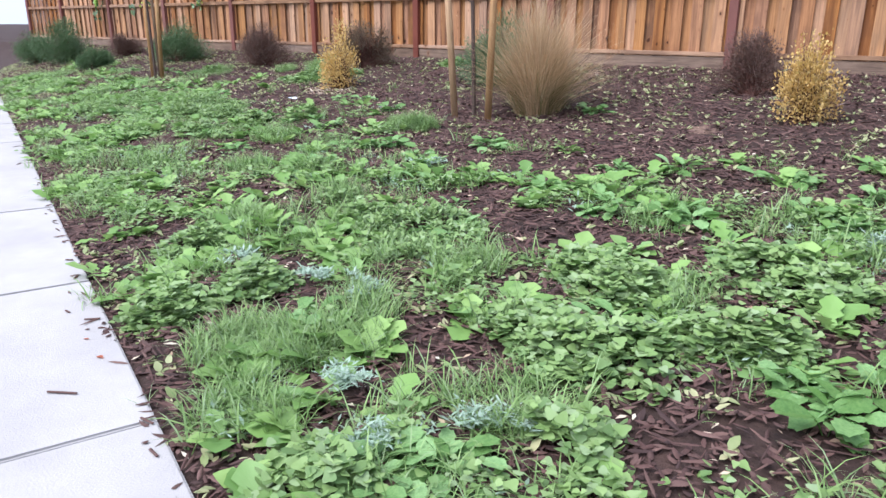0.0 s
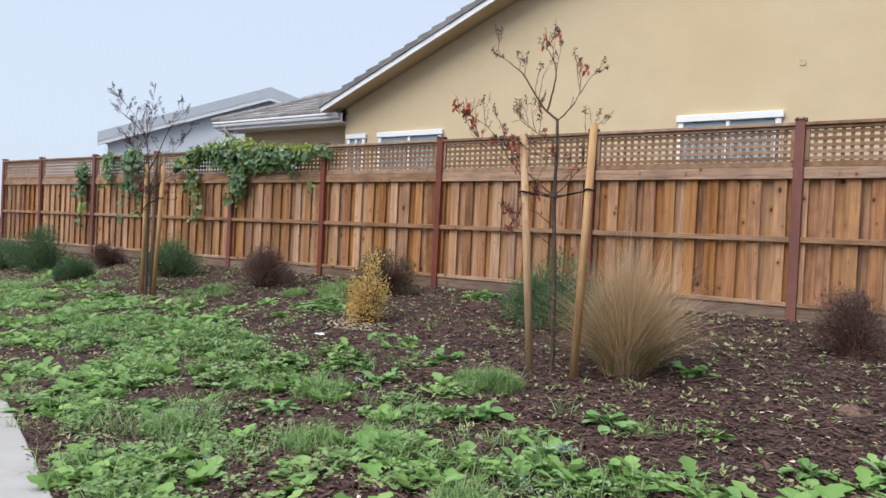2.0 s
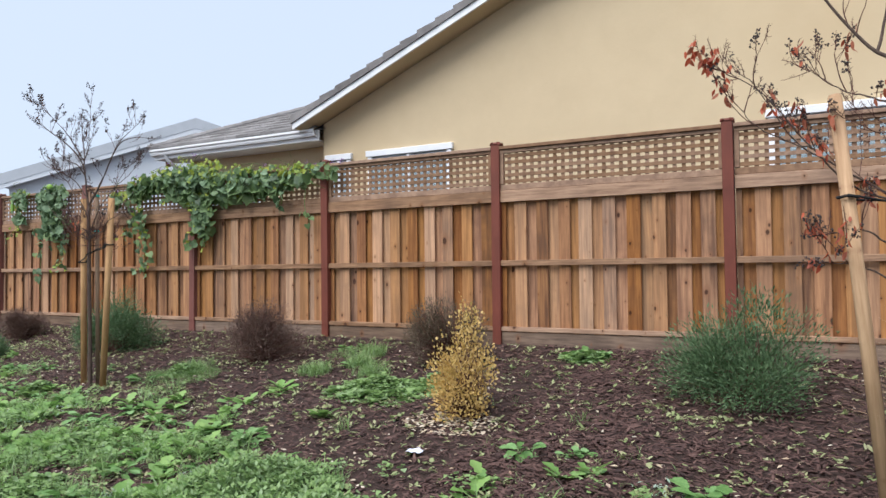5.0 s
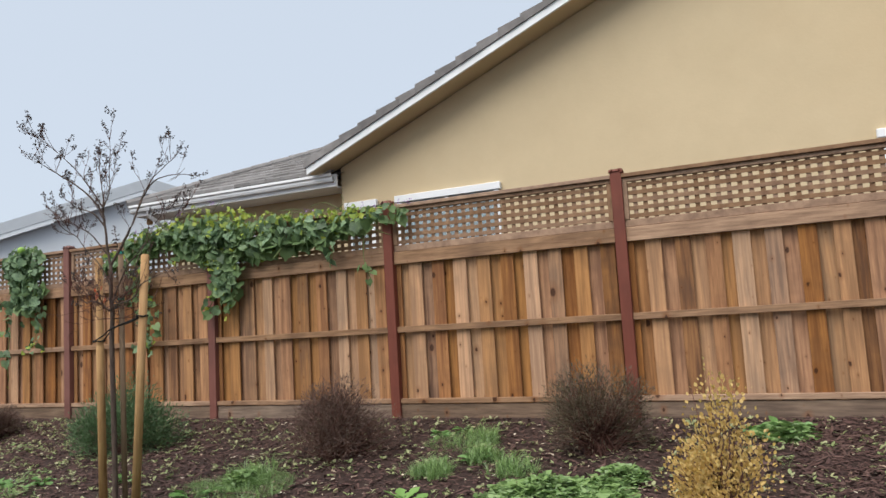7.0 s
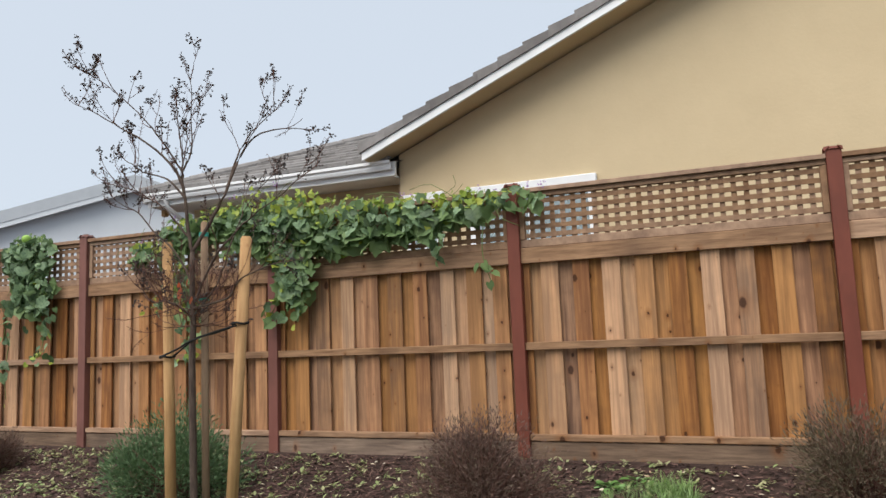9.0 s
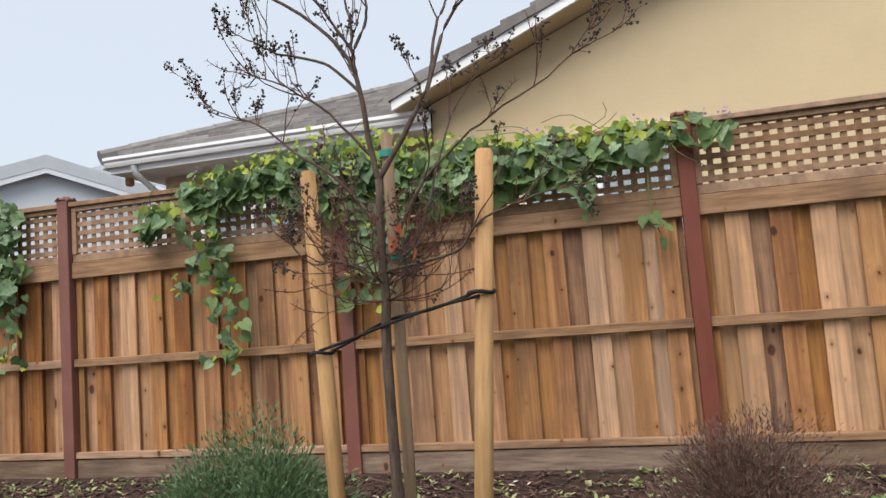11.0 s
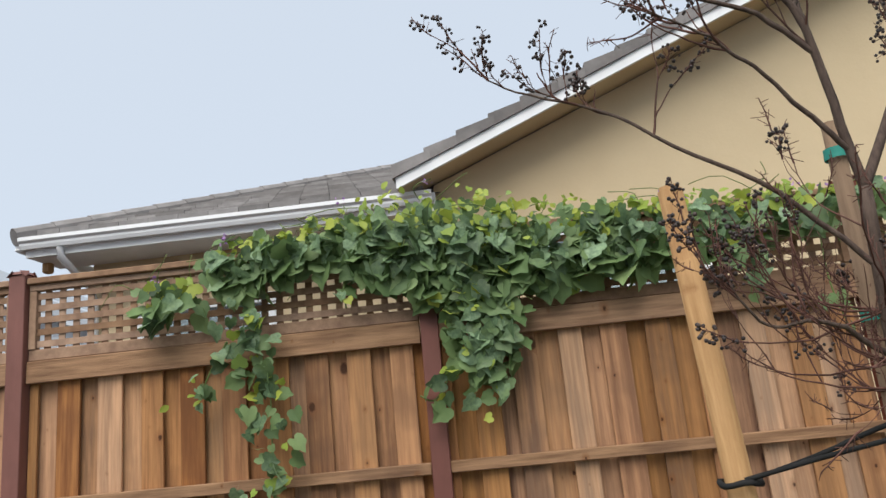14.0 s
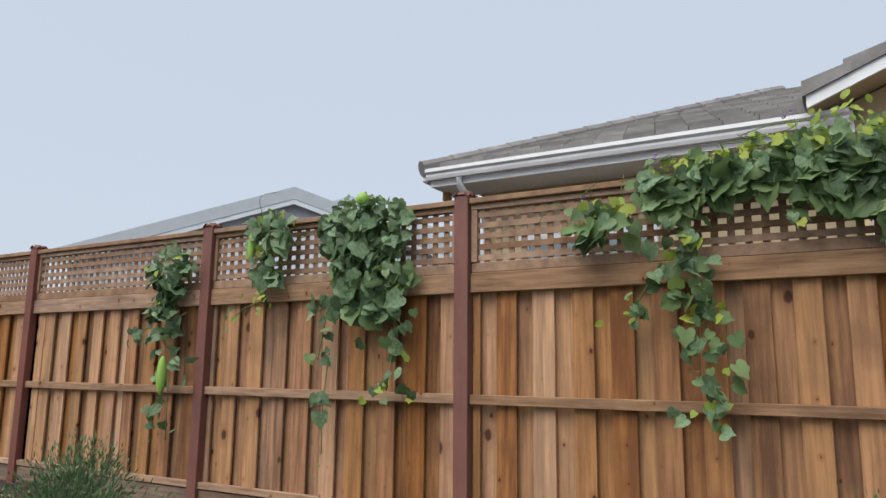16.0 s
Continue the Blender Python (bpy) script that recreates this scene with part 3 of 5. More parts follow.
    for k in range(15):                                   # hip caps
        t = k * 0.31
        bm = bmesh.new()
        bmesh.ops.create_cone(bm, cap_ends=True, segments=10, radius1=0.10, radius2=0.085, depth=0.56)
        bm.transform(Matrix.Translation((ex0 + (t + 0.12) * hip, ey + t + 0.14, ez + 0.06 + rise * (t + 0.12))) @ Vector((hip, 1, rise)).to_track_quat("Z", "Y").to_matrix().to_4x4())
        add("hip_tile", bm, TILE)
    add("fascia", box((ex0 + 0.02, ey + 0.0, ez - 0.20), (ex1 + 0.25, ey + 0.04, ez - 0.0)), WHITE)
    profile = [(0, 0), (-0.07, 0.0), (-0.085, 0.035), (-0.085, 0.06), (-0.115, 0.085), (-0.115, 0.125), (-0.10, 0.125), (-0.10, 0.095), (-0.07, 0.065), (-0.06, 0.012), (0, 0.012)]
    bm = bmesh.new()
    a = [bm.verts.new((ex0, ey - 0.003 + p, ez - 0.125 + q)) for p, q in profile]
    b = [bm.verts.new((ex1 + 0.22, ey - 0.003 + p, ez - 0.125 + q)) for p, q in profile]
    bm.faces.new(a), bm.faces.new(b[::-1])
    for i in range(len(a)):
        j = (i + 1) % len(a)
        bm.faces.new((a[i], b[i], b[j], a[j]))
    bmesh.ops.recalc_face_normals(bm, faces=bm.faces)
    add("gutter", bm, WHITE, label="white moulded metal gutter")
    add("eave_soffit", box((ex0 + 0.03, ey + 0.045, ez - 0.2), (ex1 + 0.2, 12.62, ez - 0.17)), WHITE)
    add("gutter", box((ex0 - 0.1, ey - 0.02, ez - 0.13), (ex0 - 0.003, 22.0, ez - 0.01), 0.02), WHITE)
    pile = Pile()
    pile.tube([(-16.72, 11.97, 4.02), (-16.72, 11.99, 3.92), (-16.70, 12.2, 3.80), (-16.66, 12.5, 3.64), (-16.66, 12.56, 3.5), (-16.66, 12.56, 0.75)], 0.04, 8)
    me = pile.mesh("downspout", True)
    me.transform(inv)
    link("downspout", me, WHITE, house, "white round downspout")
    # gutter outlet at the wing's corner, as a plain block
    add("vent_pipe", box((-17.14, 12.3, 3.84), (-17.04, 12.4, 3.97), 0.02), STAKE, label="small terracotta-coloured block under the eave")
    # windows
    for x0, x1, y, z0, z1 in ((-12.62, -12.08, WALL_Y, 2.35, 3.62), (-11.70, -10.0, WALL_Y, 2.35, 3.62), (-5.15, -3.56, WALL_Y, 2.35, 3.60), (-16.2, -14.6, 12.62, 2.2, 3.35)):
        win = add("window", box((x0 + 0.06, y - 0.012, z0), (x1 - 0.06, y - 0.002, z1 - 0.03)), ROOM, label="white-framed window with pale blinds")
        loc = inv
        for nm, lo, hi in (("window_head", (x0 - 0.03, y - 0.07, z1 - 0.055), (x1 + 0.03, y - 0.003, z1 + 0.055)), ("window_jamb", (x0, y - 0.05, z0), (x0 + 0.09, y - 0.013, z1 - 0.058)),
                           ("window_jamb", (x1 - 0.09, y - 0.05, z0), (x1, y - 0.013, z1 - 0.058)), ("window_mullion", ((x0 + x1) / 2 - 0.03, y - 0.045, z0), ((x0 + x1) / 2 + 0.03, y - 0.013, z1 - 0.058)),
                           ("window_sill", (x0 - 0.03, y - 0.07, z0 - 0.1), (x1 + 0.03, y - 0.003, z0 - 0.003))):
            bm = box(lo, hi, 0.008)
            bm.transform(loc)
            part(nm, bm, WHITE, win)
        bm = box((x0 + 0.09, y - 0.026, z0), (x1 - 0.09, y - 0.02, z1 - 0.06))
        bm.transform(loc)
        part("pane", bm, GLASS, win).visible_shadow = False
    add("wall_patch", box((-3.35, WALL_Y - 0.012, 4.33), (-3.27, WALL_Y - 0.002, 4.41), 0.01), STUCCO, label="small round cover on the stucco")


build_house()


def far_house(x, y, half, depth, peak, slope, turn):
    """A gabled house whose gable end faces the garden, in colours paled for fog."""
    h = tagged(empty("house", x, y, 0.6), "distant house with a gabled tile roof, its colours paled for fog", "house")
    h.rotation_euler = (0, 0, radians(turn))
    top, low = peak - 0.6, peak - 0.6 - slope * half
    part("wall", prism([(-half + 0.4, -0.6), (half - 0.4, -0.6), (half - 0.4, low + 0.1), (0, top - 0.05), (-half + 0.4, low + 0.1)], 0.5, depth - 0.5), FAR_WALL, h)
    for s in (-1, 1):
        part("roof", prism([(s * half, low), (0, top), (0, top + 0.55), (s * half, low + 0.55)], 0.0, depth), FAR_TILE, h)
        part("rake_board", prism([(s * half, low - 0.22), (0, top - 0.22), (0, top - 0.005), (s * half, low - 0.005)], 0.02, 0.1), FAR_TRIM, h, "rake board, its colour paled for fog")
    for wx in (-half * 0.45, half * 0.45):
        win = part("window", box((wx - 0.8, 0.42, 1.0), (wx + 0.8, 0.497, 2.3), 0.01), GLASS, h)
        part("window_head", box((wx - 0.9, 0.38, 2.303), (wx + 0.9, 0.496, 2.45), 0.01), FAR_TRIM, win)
    return h


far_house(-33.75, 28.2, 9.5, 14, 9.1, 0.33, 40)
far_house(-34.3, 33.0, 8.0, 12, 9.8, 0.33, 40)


# ---- shrubs ----
def on_ground(x, y):
    return ground_z(x, y)


def shrub(x, y, r, h, mat_, label, sprigs, size, lean_up=0.5, ragged=0.3, wide=1.0, shape=None, twigs=60, lobes=16):
    """A loose bush: uneven lobes of sprigs on twigs that fan from the root."""
    z = on_ground(x, y)
    bush = tagged(empty("shrub", x, y, z - 0.02), label, "shrub")
    d = unit(lobes)
    d[:, 2] = np.abs(d[:, 2]) * 0.95 + 0.05
    centre = d * rng.uniform(0.42, 0.66 + 0.25 * ragged, (lobes, 1)) * np.array([r, r * 0.85, h]) + np.array([0, 0, 0.14 * h])
    centre[0], reach = (0, 0, 0.4 * h), rng.uniform(0.30, 0.48, lobes)
    reach[0] = 0.55
    k = rng.integers(0, lobes, sprigs)
    n = unit(sprigs)
    depth = rng.random(sprigs) ** 0.45 * (1 + np.clip(rng.normal(size=sprigs) * 0.12, -0.15, 0.35))
    p = centre[k] + n * (reach[k] * depth)[:, None] * np.array([r, r * 0.9, 0.8 * h])
    p[:, 2] = np.where(p[:, 2] < 0.02, rng.uniform(0.02, 0.3 * h, sprigs), p[:, 2])
    out = n * 0.7 + (p - np.array([0, 0, 0.3 * h])) / r * 0.6 + np.array([0, 0, lean_up]) + rng.normal(size=(sprigs, 3)) * 0.4
    pile = Pile()
    pile.leaves(shape or SPRIG, p, out, unit(sprigs) + np.array([0, 0, 0.8]), rng.uniform(0.5, 1.35, sprigs) * size, wide)
    link("crown", pile.mesh("crown"), mat_, bush, kind="stuff")
    wood = Pile()
    for i in range(twigs):
        t = centre[i % lobes] + unit(1)[0] * reach[i % lobes] * np.array([r, r, h]) * rng.uniform(0.4, 0.95)
        t[2] = max(t[2], 0.1)
        mid = t * 0.5 * np.array([0.75, 0.75, 1.1]) + rng.normal(size=3) * 0.03
        root = rng.normal(size=3) * np.array([0.05, 0.05, 0.0])
        wood.tube([root, mid, t], [0.007, 0.004, 0.0015], 4)
    link("twig", wood.mesh("twig"), TWIG, bush, kind="stuff")
    return bush


GREEN_LABEL = "rounded dark green fine-leaved shrub growing in bark mulch"
DARK_LABEL = "dormant dark red-brown twiggy shrub in bark mulch by the fence"
YELLOW_LABEL = "small upright shrub with pale yellow leaves in bark mulch"
shrub(-4.93, 7.45, 0.73, 0.76, SHRUB_GREEN, GREEN_LABEL, 17100, 0.04, 0.7, 0.5, 0.8, None, 90, 24)
shrub(-12.75, 7.85, 0.62, 0.72, SHRUB_GREEN, GREEN_LABEL, 17100, 0.04, 0.7, 0.5, 0.8, None, 90, 24)
shrub(-14.75, 7.15, 0.42, 0.42, SHRUB_GREEN, GREEN_LABEL, 9500, 0.04, 0.7, 0.5, 0.8, None, 90, 24)
shrub(-17.0, 7.55, 0.72, 0.88, SHRUB_GREEN, GREEN_LABEL, 20900, 0.04, 0.7, 0.5, 0.8, None, 90, 24)
shrub(-18.6, 7.7, 0.6, 0.7, SHRUB_GREEN, GREEN_LABEL, 11400, 0.04, 0.7, 0.5, 0.8, None, 90, 24)
shrub(-7.85, 8.0, 0.48, 0.66, SHRUB_OLIVE, "olive-brown twiggy shrub with sparse green tips by the fence", 16000, 0.034, wide=0.55, twigs=380, ragged=0.45, lobes=22)
shrub(-10.15, 7.75, 0.58, 0.66, SHRUB_DARK, DARK_LABEL, 22500, 0.032, wide=0.55, twigs=420, ragged=0.45, lobes=26)
shrub(-2.0, 7.4, 0.40, 0.58, SHRUB_DARK, DARK_LABEL, 16250, 0.032, wide=0.55, twigs=330, ragged=0.45, lobes=22)
shrub(-15.5, 8.25, 0.42, 0.52, SHRUB_DARK, DARK_LABEL, 15000, 0.032, wide=0.55, twigs=330, ragged=0.45, lobes=22)
shrub(-20.0, 8.2, 0.5, 0.55, SHRUB_DARK, DARK_LABEL, 12500, 0.032, wide=0.55, twigs=200, ragged=0.45)
shrub(-6.85, 6.5, 0.30, 0.70, SHRUB_YELLOW, YELLOW_LABEL, 5200, 0.021, 0.9, 0.9, 1.4, OVAL, 150, 24)
shrub(-1.27, 6.3, 0.29, 0.60, SHRUB_YELLOW, YELLOW_LABEL, 5200, 0.021, 0.9, 0.9, 1.4, OVAL, 150, 24)


def bunch_grass(x, y, r, h, n):
    z = on_ground(x, y)
    clump = tagged(empty("ornamental_grass", x, y, z), "large tan ornamental bunch grass with arching dry blades", "ornamental grass")
    for name, mat_, count, hh, label in (("dry_blades", STRAW, n, h, ""), ("green_blades", STRAW_GREEN, n // 3, h * 0.7, "olive green inner blades"), ("seed_stalks", STRAW_PALE, n // 12, h * 1.12, "pale dry stalks")):
        ang = rng.uniform(0, 2 * np.pi, count)
        lean = 0.9 * rng.beta(1.0, 1.3, count)
        a = np.stack([np.cos(ang), np.sin(ang), np.zeros(count)], 1)
        root = a * (rng.uniform(0.02, 0.17, count) * (0.5 + lean))[:, None]
        length = hh * rng.uniform(0.45, 1.08, count)
        verts, quads = [], []
        s = np.linspace(0, 1, 6)
        wdt = rng.uniform(0.0012, 0.0034, count)
        side = np.cross(a, [0, 0, 1.0]) + rng.normal(size=(count, 3)) * 0.4
        side /= np.linalg.norm(side, axis=1, keepdims=True)
        reach = lean * r * 1.15
        pts = root[:, None] + a[:, None] * (reach[:, None] * s[None] ** 1.5)[..., None]
        pts = pts + np.array([0, 0, 1.0]) * ((length * np.sqrt(np.clip(1 - (lean * 0.75) ** 2, 0.1, 1)))[:, None] * (s[None] - 0.30 * lean[:, None] * s[None] ** 2.6))[..., None]
        stray = np.stack([rng.normal(size=count), rng.normal(size=count), rng.normal(size=count) * 0.5], 1) * 0.13
        pts = pts + stray[:, None] * (s[None] ** 2)[..., None]
        w = (wdt[:, None] * (1 - 0.85 * s[None]))[..., None] * side[:, None]
        v = np.stack([pts - w, pts + w], 2).reshape(-1, 3)
        base = (np.arange(count) * 12)[:, None, None]
        q = np.array([(2 * i, 2 * i + 1, 2 * i + 3, 2 * i + 2) for i in range(5)])[None] + base
        pile = Pile()
        pile.add(v, None, q.reshape(-1, 4))
        link(name, pile.mesh(name), mat_, clump, label, "stuff")


bunch_grass(-3.52, 5.88, 0.64, 1.08, 3800)


# ---- young staked trees ----
def bend(points, n):
    """A smooth path of n points through a few."""
    p = np.asarray(points, dtype=float)
    t = np.linspace(0, len(p) - 1, n)
    i = np.clip(t.astype(int), 0, len(p) - 2)
    f = (t - i)[:, None]
    a, b, c, d = p[np.maximum(i - 1, 0)], p[i], p[i + 1], p[np.minimum(i + 2, len(p) - 1)]
    return 0.5 * (2 * b + (c - a) * f + (2 * a - 5 * b + 4 * c - d) * f ** 2 + (3 * b - a - 3 * c + d) * f ** 3)


def stake(x0, y0, x1, y1, top, r=0.033, mat_=None):
    z = on_ground(x0, y0) - 0.05
    bm = bmesh.new()
    bmesh.ops.create_cone(bm, cap_ends=True, segments=14, radius1=r, radius2=r * 0.94, depth=1.0)
    bmesh.ops.bevel(bm, geom=[e for e in bm.edges if all(v.co.z > 0.49 for v in e.verts)], offset=0.005, segments=2, affect="EDGES")
    a, b = Vector((x0, y0, z)), Vector((x1, y1, top))
    bm.transform(Matrix.Translation((0, 0, 0.5)))
    bm.transform(Matrix.Diagonal((1, 1, (b - a).length, 1)))
    ob = part("tree_stake", bm, mat_ or STAKE)
    for f in ob.data.polygons:
        f.use_smooth = abs(f.normal.z) < 0.5
    ob.matrix_world = Matrix.Translation(a) @ (b - a).to_track_quat("Z", "Y").to_matrix().to_4x4()
    return tagged(ob, "round light pine stake driven beside a young tree", "tree stake", "stakes of the young trees")


def tie(ax, ay, az, tx, ty, tz, bx, by, bz):
    """Black strap from one stake round the trunk to the other."""
    pile = Pile()
    for s in (-1, 1):
        path = bend([(ax, ay + s * 0.035, az - s * 0.008), ((ax + tx) / 2, (ay + ty) / 2 + s * 0.02, (az + tz) / 2 - 0.002), (tx, ty + s * 0.03, tz + s * 0.01), ((bx + tx) / 2, (by + ty) / 2 + s * 0.02, (bz + tz) / 2 - 0.002), (bx, by + s * 0.035, bz + s * 0.012)], 17)
        pile.tube(path, 0.006, 6)
    for x, y, z, r in ((ax, ay, az, 0.044), (bx, by, bz, 0.044)):
        a = np.linspace(0, 2 * np.pi, 15)
        pile.tube(np.stack([x + r * np.cos(a), y + r * np.sin(a), np.full(15, z) + 0.004 * np.sin(3 * a)], 1), 0.0075, 6)
    tagged(link("tree_tie", pile.mesh("tree_tie", True), RUBBER), "black rubber tie strung between two stakes round a trunk", "tree tie", "ties of the young trees")


def young_tree(base, trunk, limbs, label, spread, pods, leaves, low_twigs, trunk_r, seed):
    global rng
    rng = np.random.default_rng(seed)
    bx, by = base
    bz = on_ground(bx, by) - 0.04
    tree = tagged(empty("tree", bx, by, bz), label, "tree", "young trees in the bed")
    o = np.array([bx, by, bz])
    wood, twig, pod, leaf = Pile(), Pile(), Pile(), Pile()
    tp = bend([np.array(p) - o for p in trunk], 16)
    wood.tube(tp, np.linspace(trunk_r, trunk_r * 0.6, 16), 8)
    grown = [(tp, np.linspace(trunk_r, trunk_r * 0.6, 16))]
    tips = []

    def panicle(start, way, length, share=pods):
        """An upright seed head: a thin axis with short side stalks, each ending in a few round pods."""
        n = 7
        w = way / np.linalg.norm(way)
        pts = [start]
        for _ in range(n):
            w = w + rng.normal(size=3) * 0.10 + np.array([0, 0, 0.07])
            w /= np.linalg.norm(w)
            pts.append(pts[-1] + w * length / n)
        twig.tube(pts, np.linspace(0.0022, 0.0011, n + 1), 4)
        full = rng.random() < share
        for k in range(1, n + 1):
            for _ in range(2):
                out = unit(1)[0] + 0.5 * w
                tip = pts[k] + out / np.linalg.norm(out) * rng.uniform(0.012, 0.036) * (1.25 - 0.7 * k / n)
                twig.tube([pts[k], tip], [0.0011, 0.0008], 3)
                if full and rng.random() < 0.72:
                    c = rng.integers(1, 4)
                    pod.leaves(BERRY, tip + rng.normal(size=(c, 3)) * 0.005, unit(c), unit(c), rng.uniform(0.0075, 0.012, c), 1.0)
        tips.append((pts[-1], w))

    def sprout(start, way, length, r, level, share=pods):
        n = 7
        pts = [start]
        w = way / np.linalg.norm(way)
        for _ in range(n):
            w = w + rng.normal(size=3) * 0.11 + np.array([0, 0, 0.09])
            w /= np.linalg.norm(w)
            pts.append(pts[-1] + w * length / n)
        pts = np.array(pts)
        twig.tube(pts, np.linspace(r, r * 0.5, n + 1), 4)
        if level > 0:
            for _ in range(rng.integers(1, 3)):
                k = rng.integers(2, n)
                sprout(pts[k], w + rng.normal(size=3) * 0.5 + np.array([0, 0, 0.3]), length * rng.uniform(0.4, 0.7), r * 0.65, level - 1, share)
        if rng.random() < 0.8:
            panicle(pts[-1], w, rng.uniform(0.05, 0.12), share)

    for rank, limb in enumerate(limbs):
        ctrl = [np.array(p) - o for p in limb]
        near = min(((np.linalg.norm(q - ctrl[0]), tuple(q), qr) for run, rr in grown for q, qr in zip(run, rr)), key=lambda e: e[0])
        ctrl[0], r0 = np.array(near[1]), near[2]
        n = 24
        path = bend(ctrl, n)
        path[1:] += np.cumsum(rng.normal(size=(n - 1, 3)) * 0.003, axis=0)
        radii = min(0.8 * r0, trunk_r * (0.46 if rank < 2 else 0.26)) * np.linspace(1, 0.12, n) ** 1.15 + 0.0012
        wood.tube(path, radii, 6)
        grown.append((path, radii))
        for k in range(6, n - 1):
            if rng.random() < spread:
                w = path[k] - path[k - 1]
                w = w / np.linalg.norm(w) * 0.8 + unit(1)[0] * 0.8 + np.array([0, 0, 0.25])
                sprout(path[k], w, rng.uniform(0.10, 0.26) * (1.2 - 0.5 * k / n), 0.0032, 1)
        w = path[-1] - path[-3]
        panicle(path[-1], w, rng.uniform(0.10, 0.16))
        for k in (n - 2, n - 4):
            panicle(path[k], w / np.linalg.norm(w) + rng.normal(size=3) * 0.5, rng.uniform(0.08, 0.14))
    for _ in range(low_twigs):                             # a tangle of thin shoots below the fork
        s = tp[rng.integers(9, 13)]
        a = rng.uniform(0, 2 * np.pi)
        sprout(s, np.array([np.cos(a), np.sin(a) * 0.6, rng.uniform(-0.35, 0.25)]), rng.uniform(0.14, 0.38), 0.003, 2, pods * 0.22)
    for p, w in tips:
        if rng.random() < leaves:
            c = rng.integers(4, 10)
            leaf.leaves(OVAL, p - w * rng.uniform(0, 0.10, (c, 1)) + rng.normal(size=(c, 3)) * 0.018, unit(c) * 0.6 - np.array([0, 0, 1.0]), unit(c), rng.uniform(0.035, 0.065, c), 0.8)
    link("trunk", wood.mesh("trunk", True), BARK, tree)
    link("twig", twig.mesh("twig"), TWIG, tree, kind="stuff")
    if pod.count:
        link("seed_pod", pod.mesh("seed_pod"), POD, tree, "black dried seed pods", "stuff")
    if leaf.count:
        link("leaves", leaf.mesh("leaves"), RED_LEAF, tree, "last red autumn leaves", "stuff")
    return tree


T1 = (-4.02, 5.55)
young_tree(T1, [(-4.02, 5.55, 0.33), (-4.03, 5.54, 0.9), (-4.05, 5.54, 1.4), (-4.07, 5.53, 1.83), (-4.06, 5.52, 2.17), (-4.06, 5.5, 2.46)],
           [[(-4.06, 5.5, 2.44), (-4.21, 5.5, 2.59), (-4.37, 5.5, 2.85), (-4.52, 5.5, 2.98), (-4.66, 5.5, 3.06)],
            [(-4.14, 5.5, 2.54), (-4.12, 5.52, 2.8), (-4.15, 5.53, 3.0), (-4.24, 5.55, 3.12)],
            [(-4.06, 5.5, 2.44), (-3.96, 5.53, 2.57), (-3.86, 5.57, 2.76), (-3.78, 5.6, 2.86)],
            [(-4.07, 5.53, 1.83), (-4.26, 5.5, 1.91), (-4.45, 5.46, 2.12), (-4.65, 5.43, 2.4), (-4.82, 5.4, 2.54)],
            [(-4.07, 5.53, 1.85), (-4.38, 5.57, 2.06), (-4.52, 5.62, 2.2), (-4.70, 5.66, 2.5), (-4.80, 5.7, 2.6)],
            [(-4.07, 5.53, 1.85), (-3.96, 5.56, 1.97), (-3.83, 5.59, 2.13), (-3.80, 5.62, 2.38), (-3.70, 5.65, 2.48)],
            [(-4.07, 5.53, 2.32), (-4.25, 5.56, 2.38), (-4.44, 5.6, 2.52)],
            [(-4.46, 5.48, 2.1), (-4.65, 5.44, 2.19), (-4.80, 5.4, 2.38)],
            [(-4.07, 5.54, 1.62), (-4.23, 5.5, 1.69), (-4.38, 5.45, 1.68)],
            [(-4.07, 5.54, 1.46), (-4.24, 5.5, 1.53), (-4.43, 5.45, 1.55)]],
           "slender young tree with bare branches and few red leaves", 0.22, 0.5, 0.22, 6, 0.021, 11)
stake(-4.16, 5.43, -4.345, 5.45, 2.35)
stake(-3.77, 5.42, -3.71, 5.45, 2.41)
tie(-4.30, 5.44, 1.86, -4.05, 5.53, 1.83, -3.72, 5.45, 1.88)

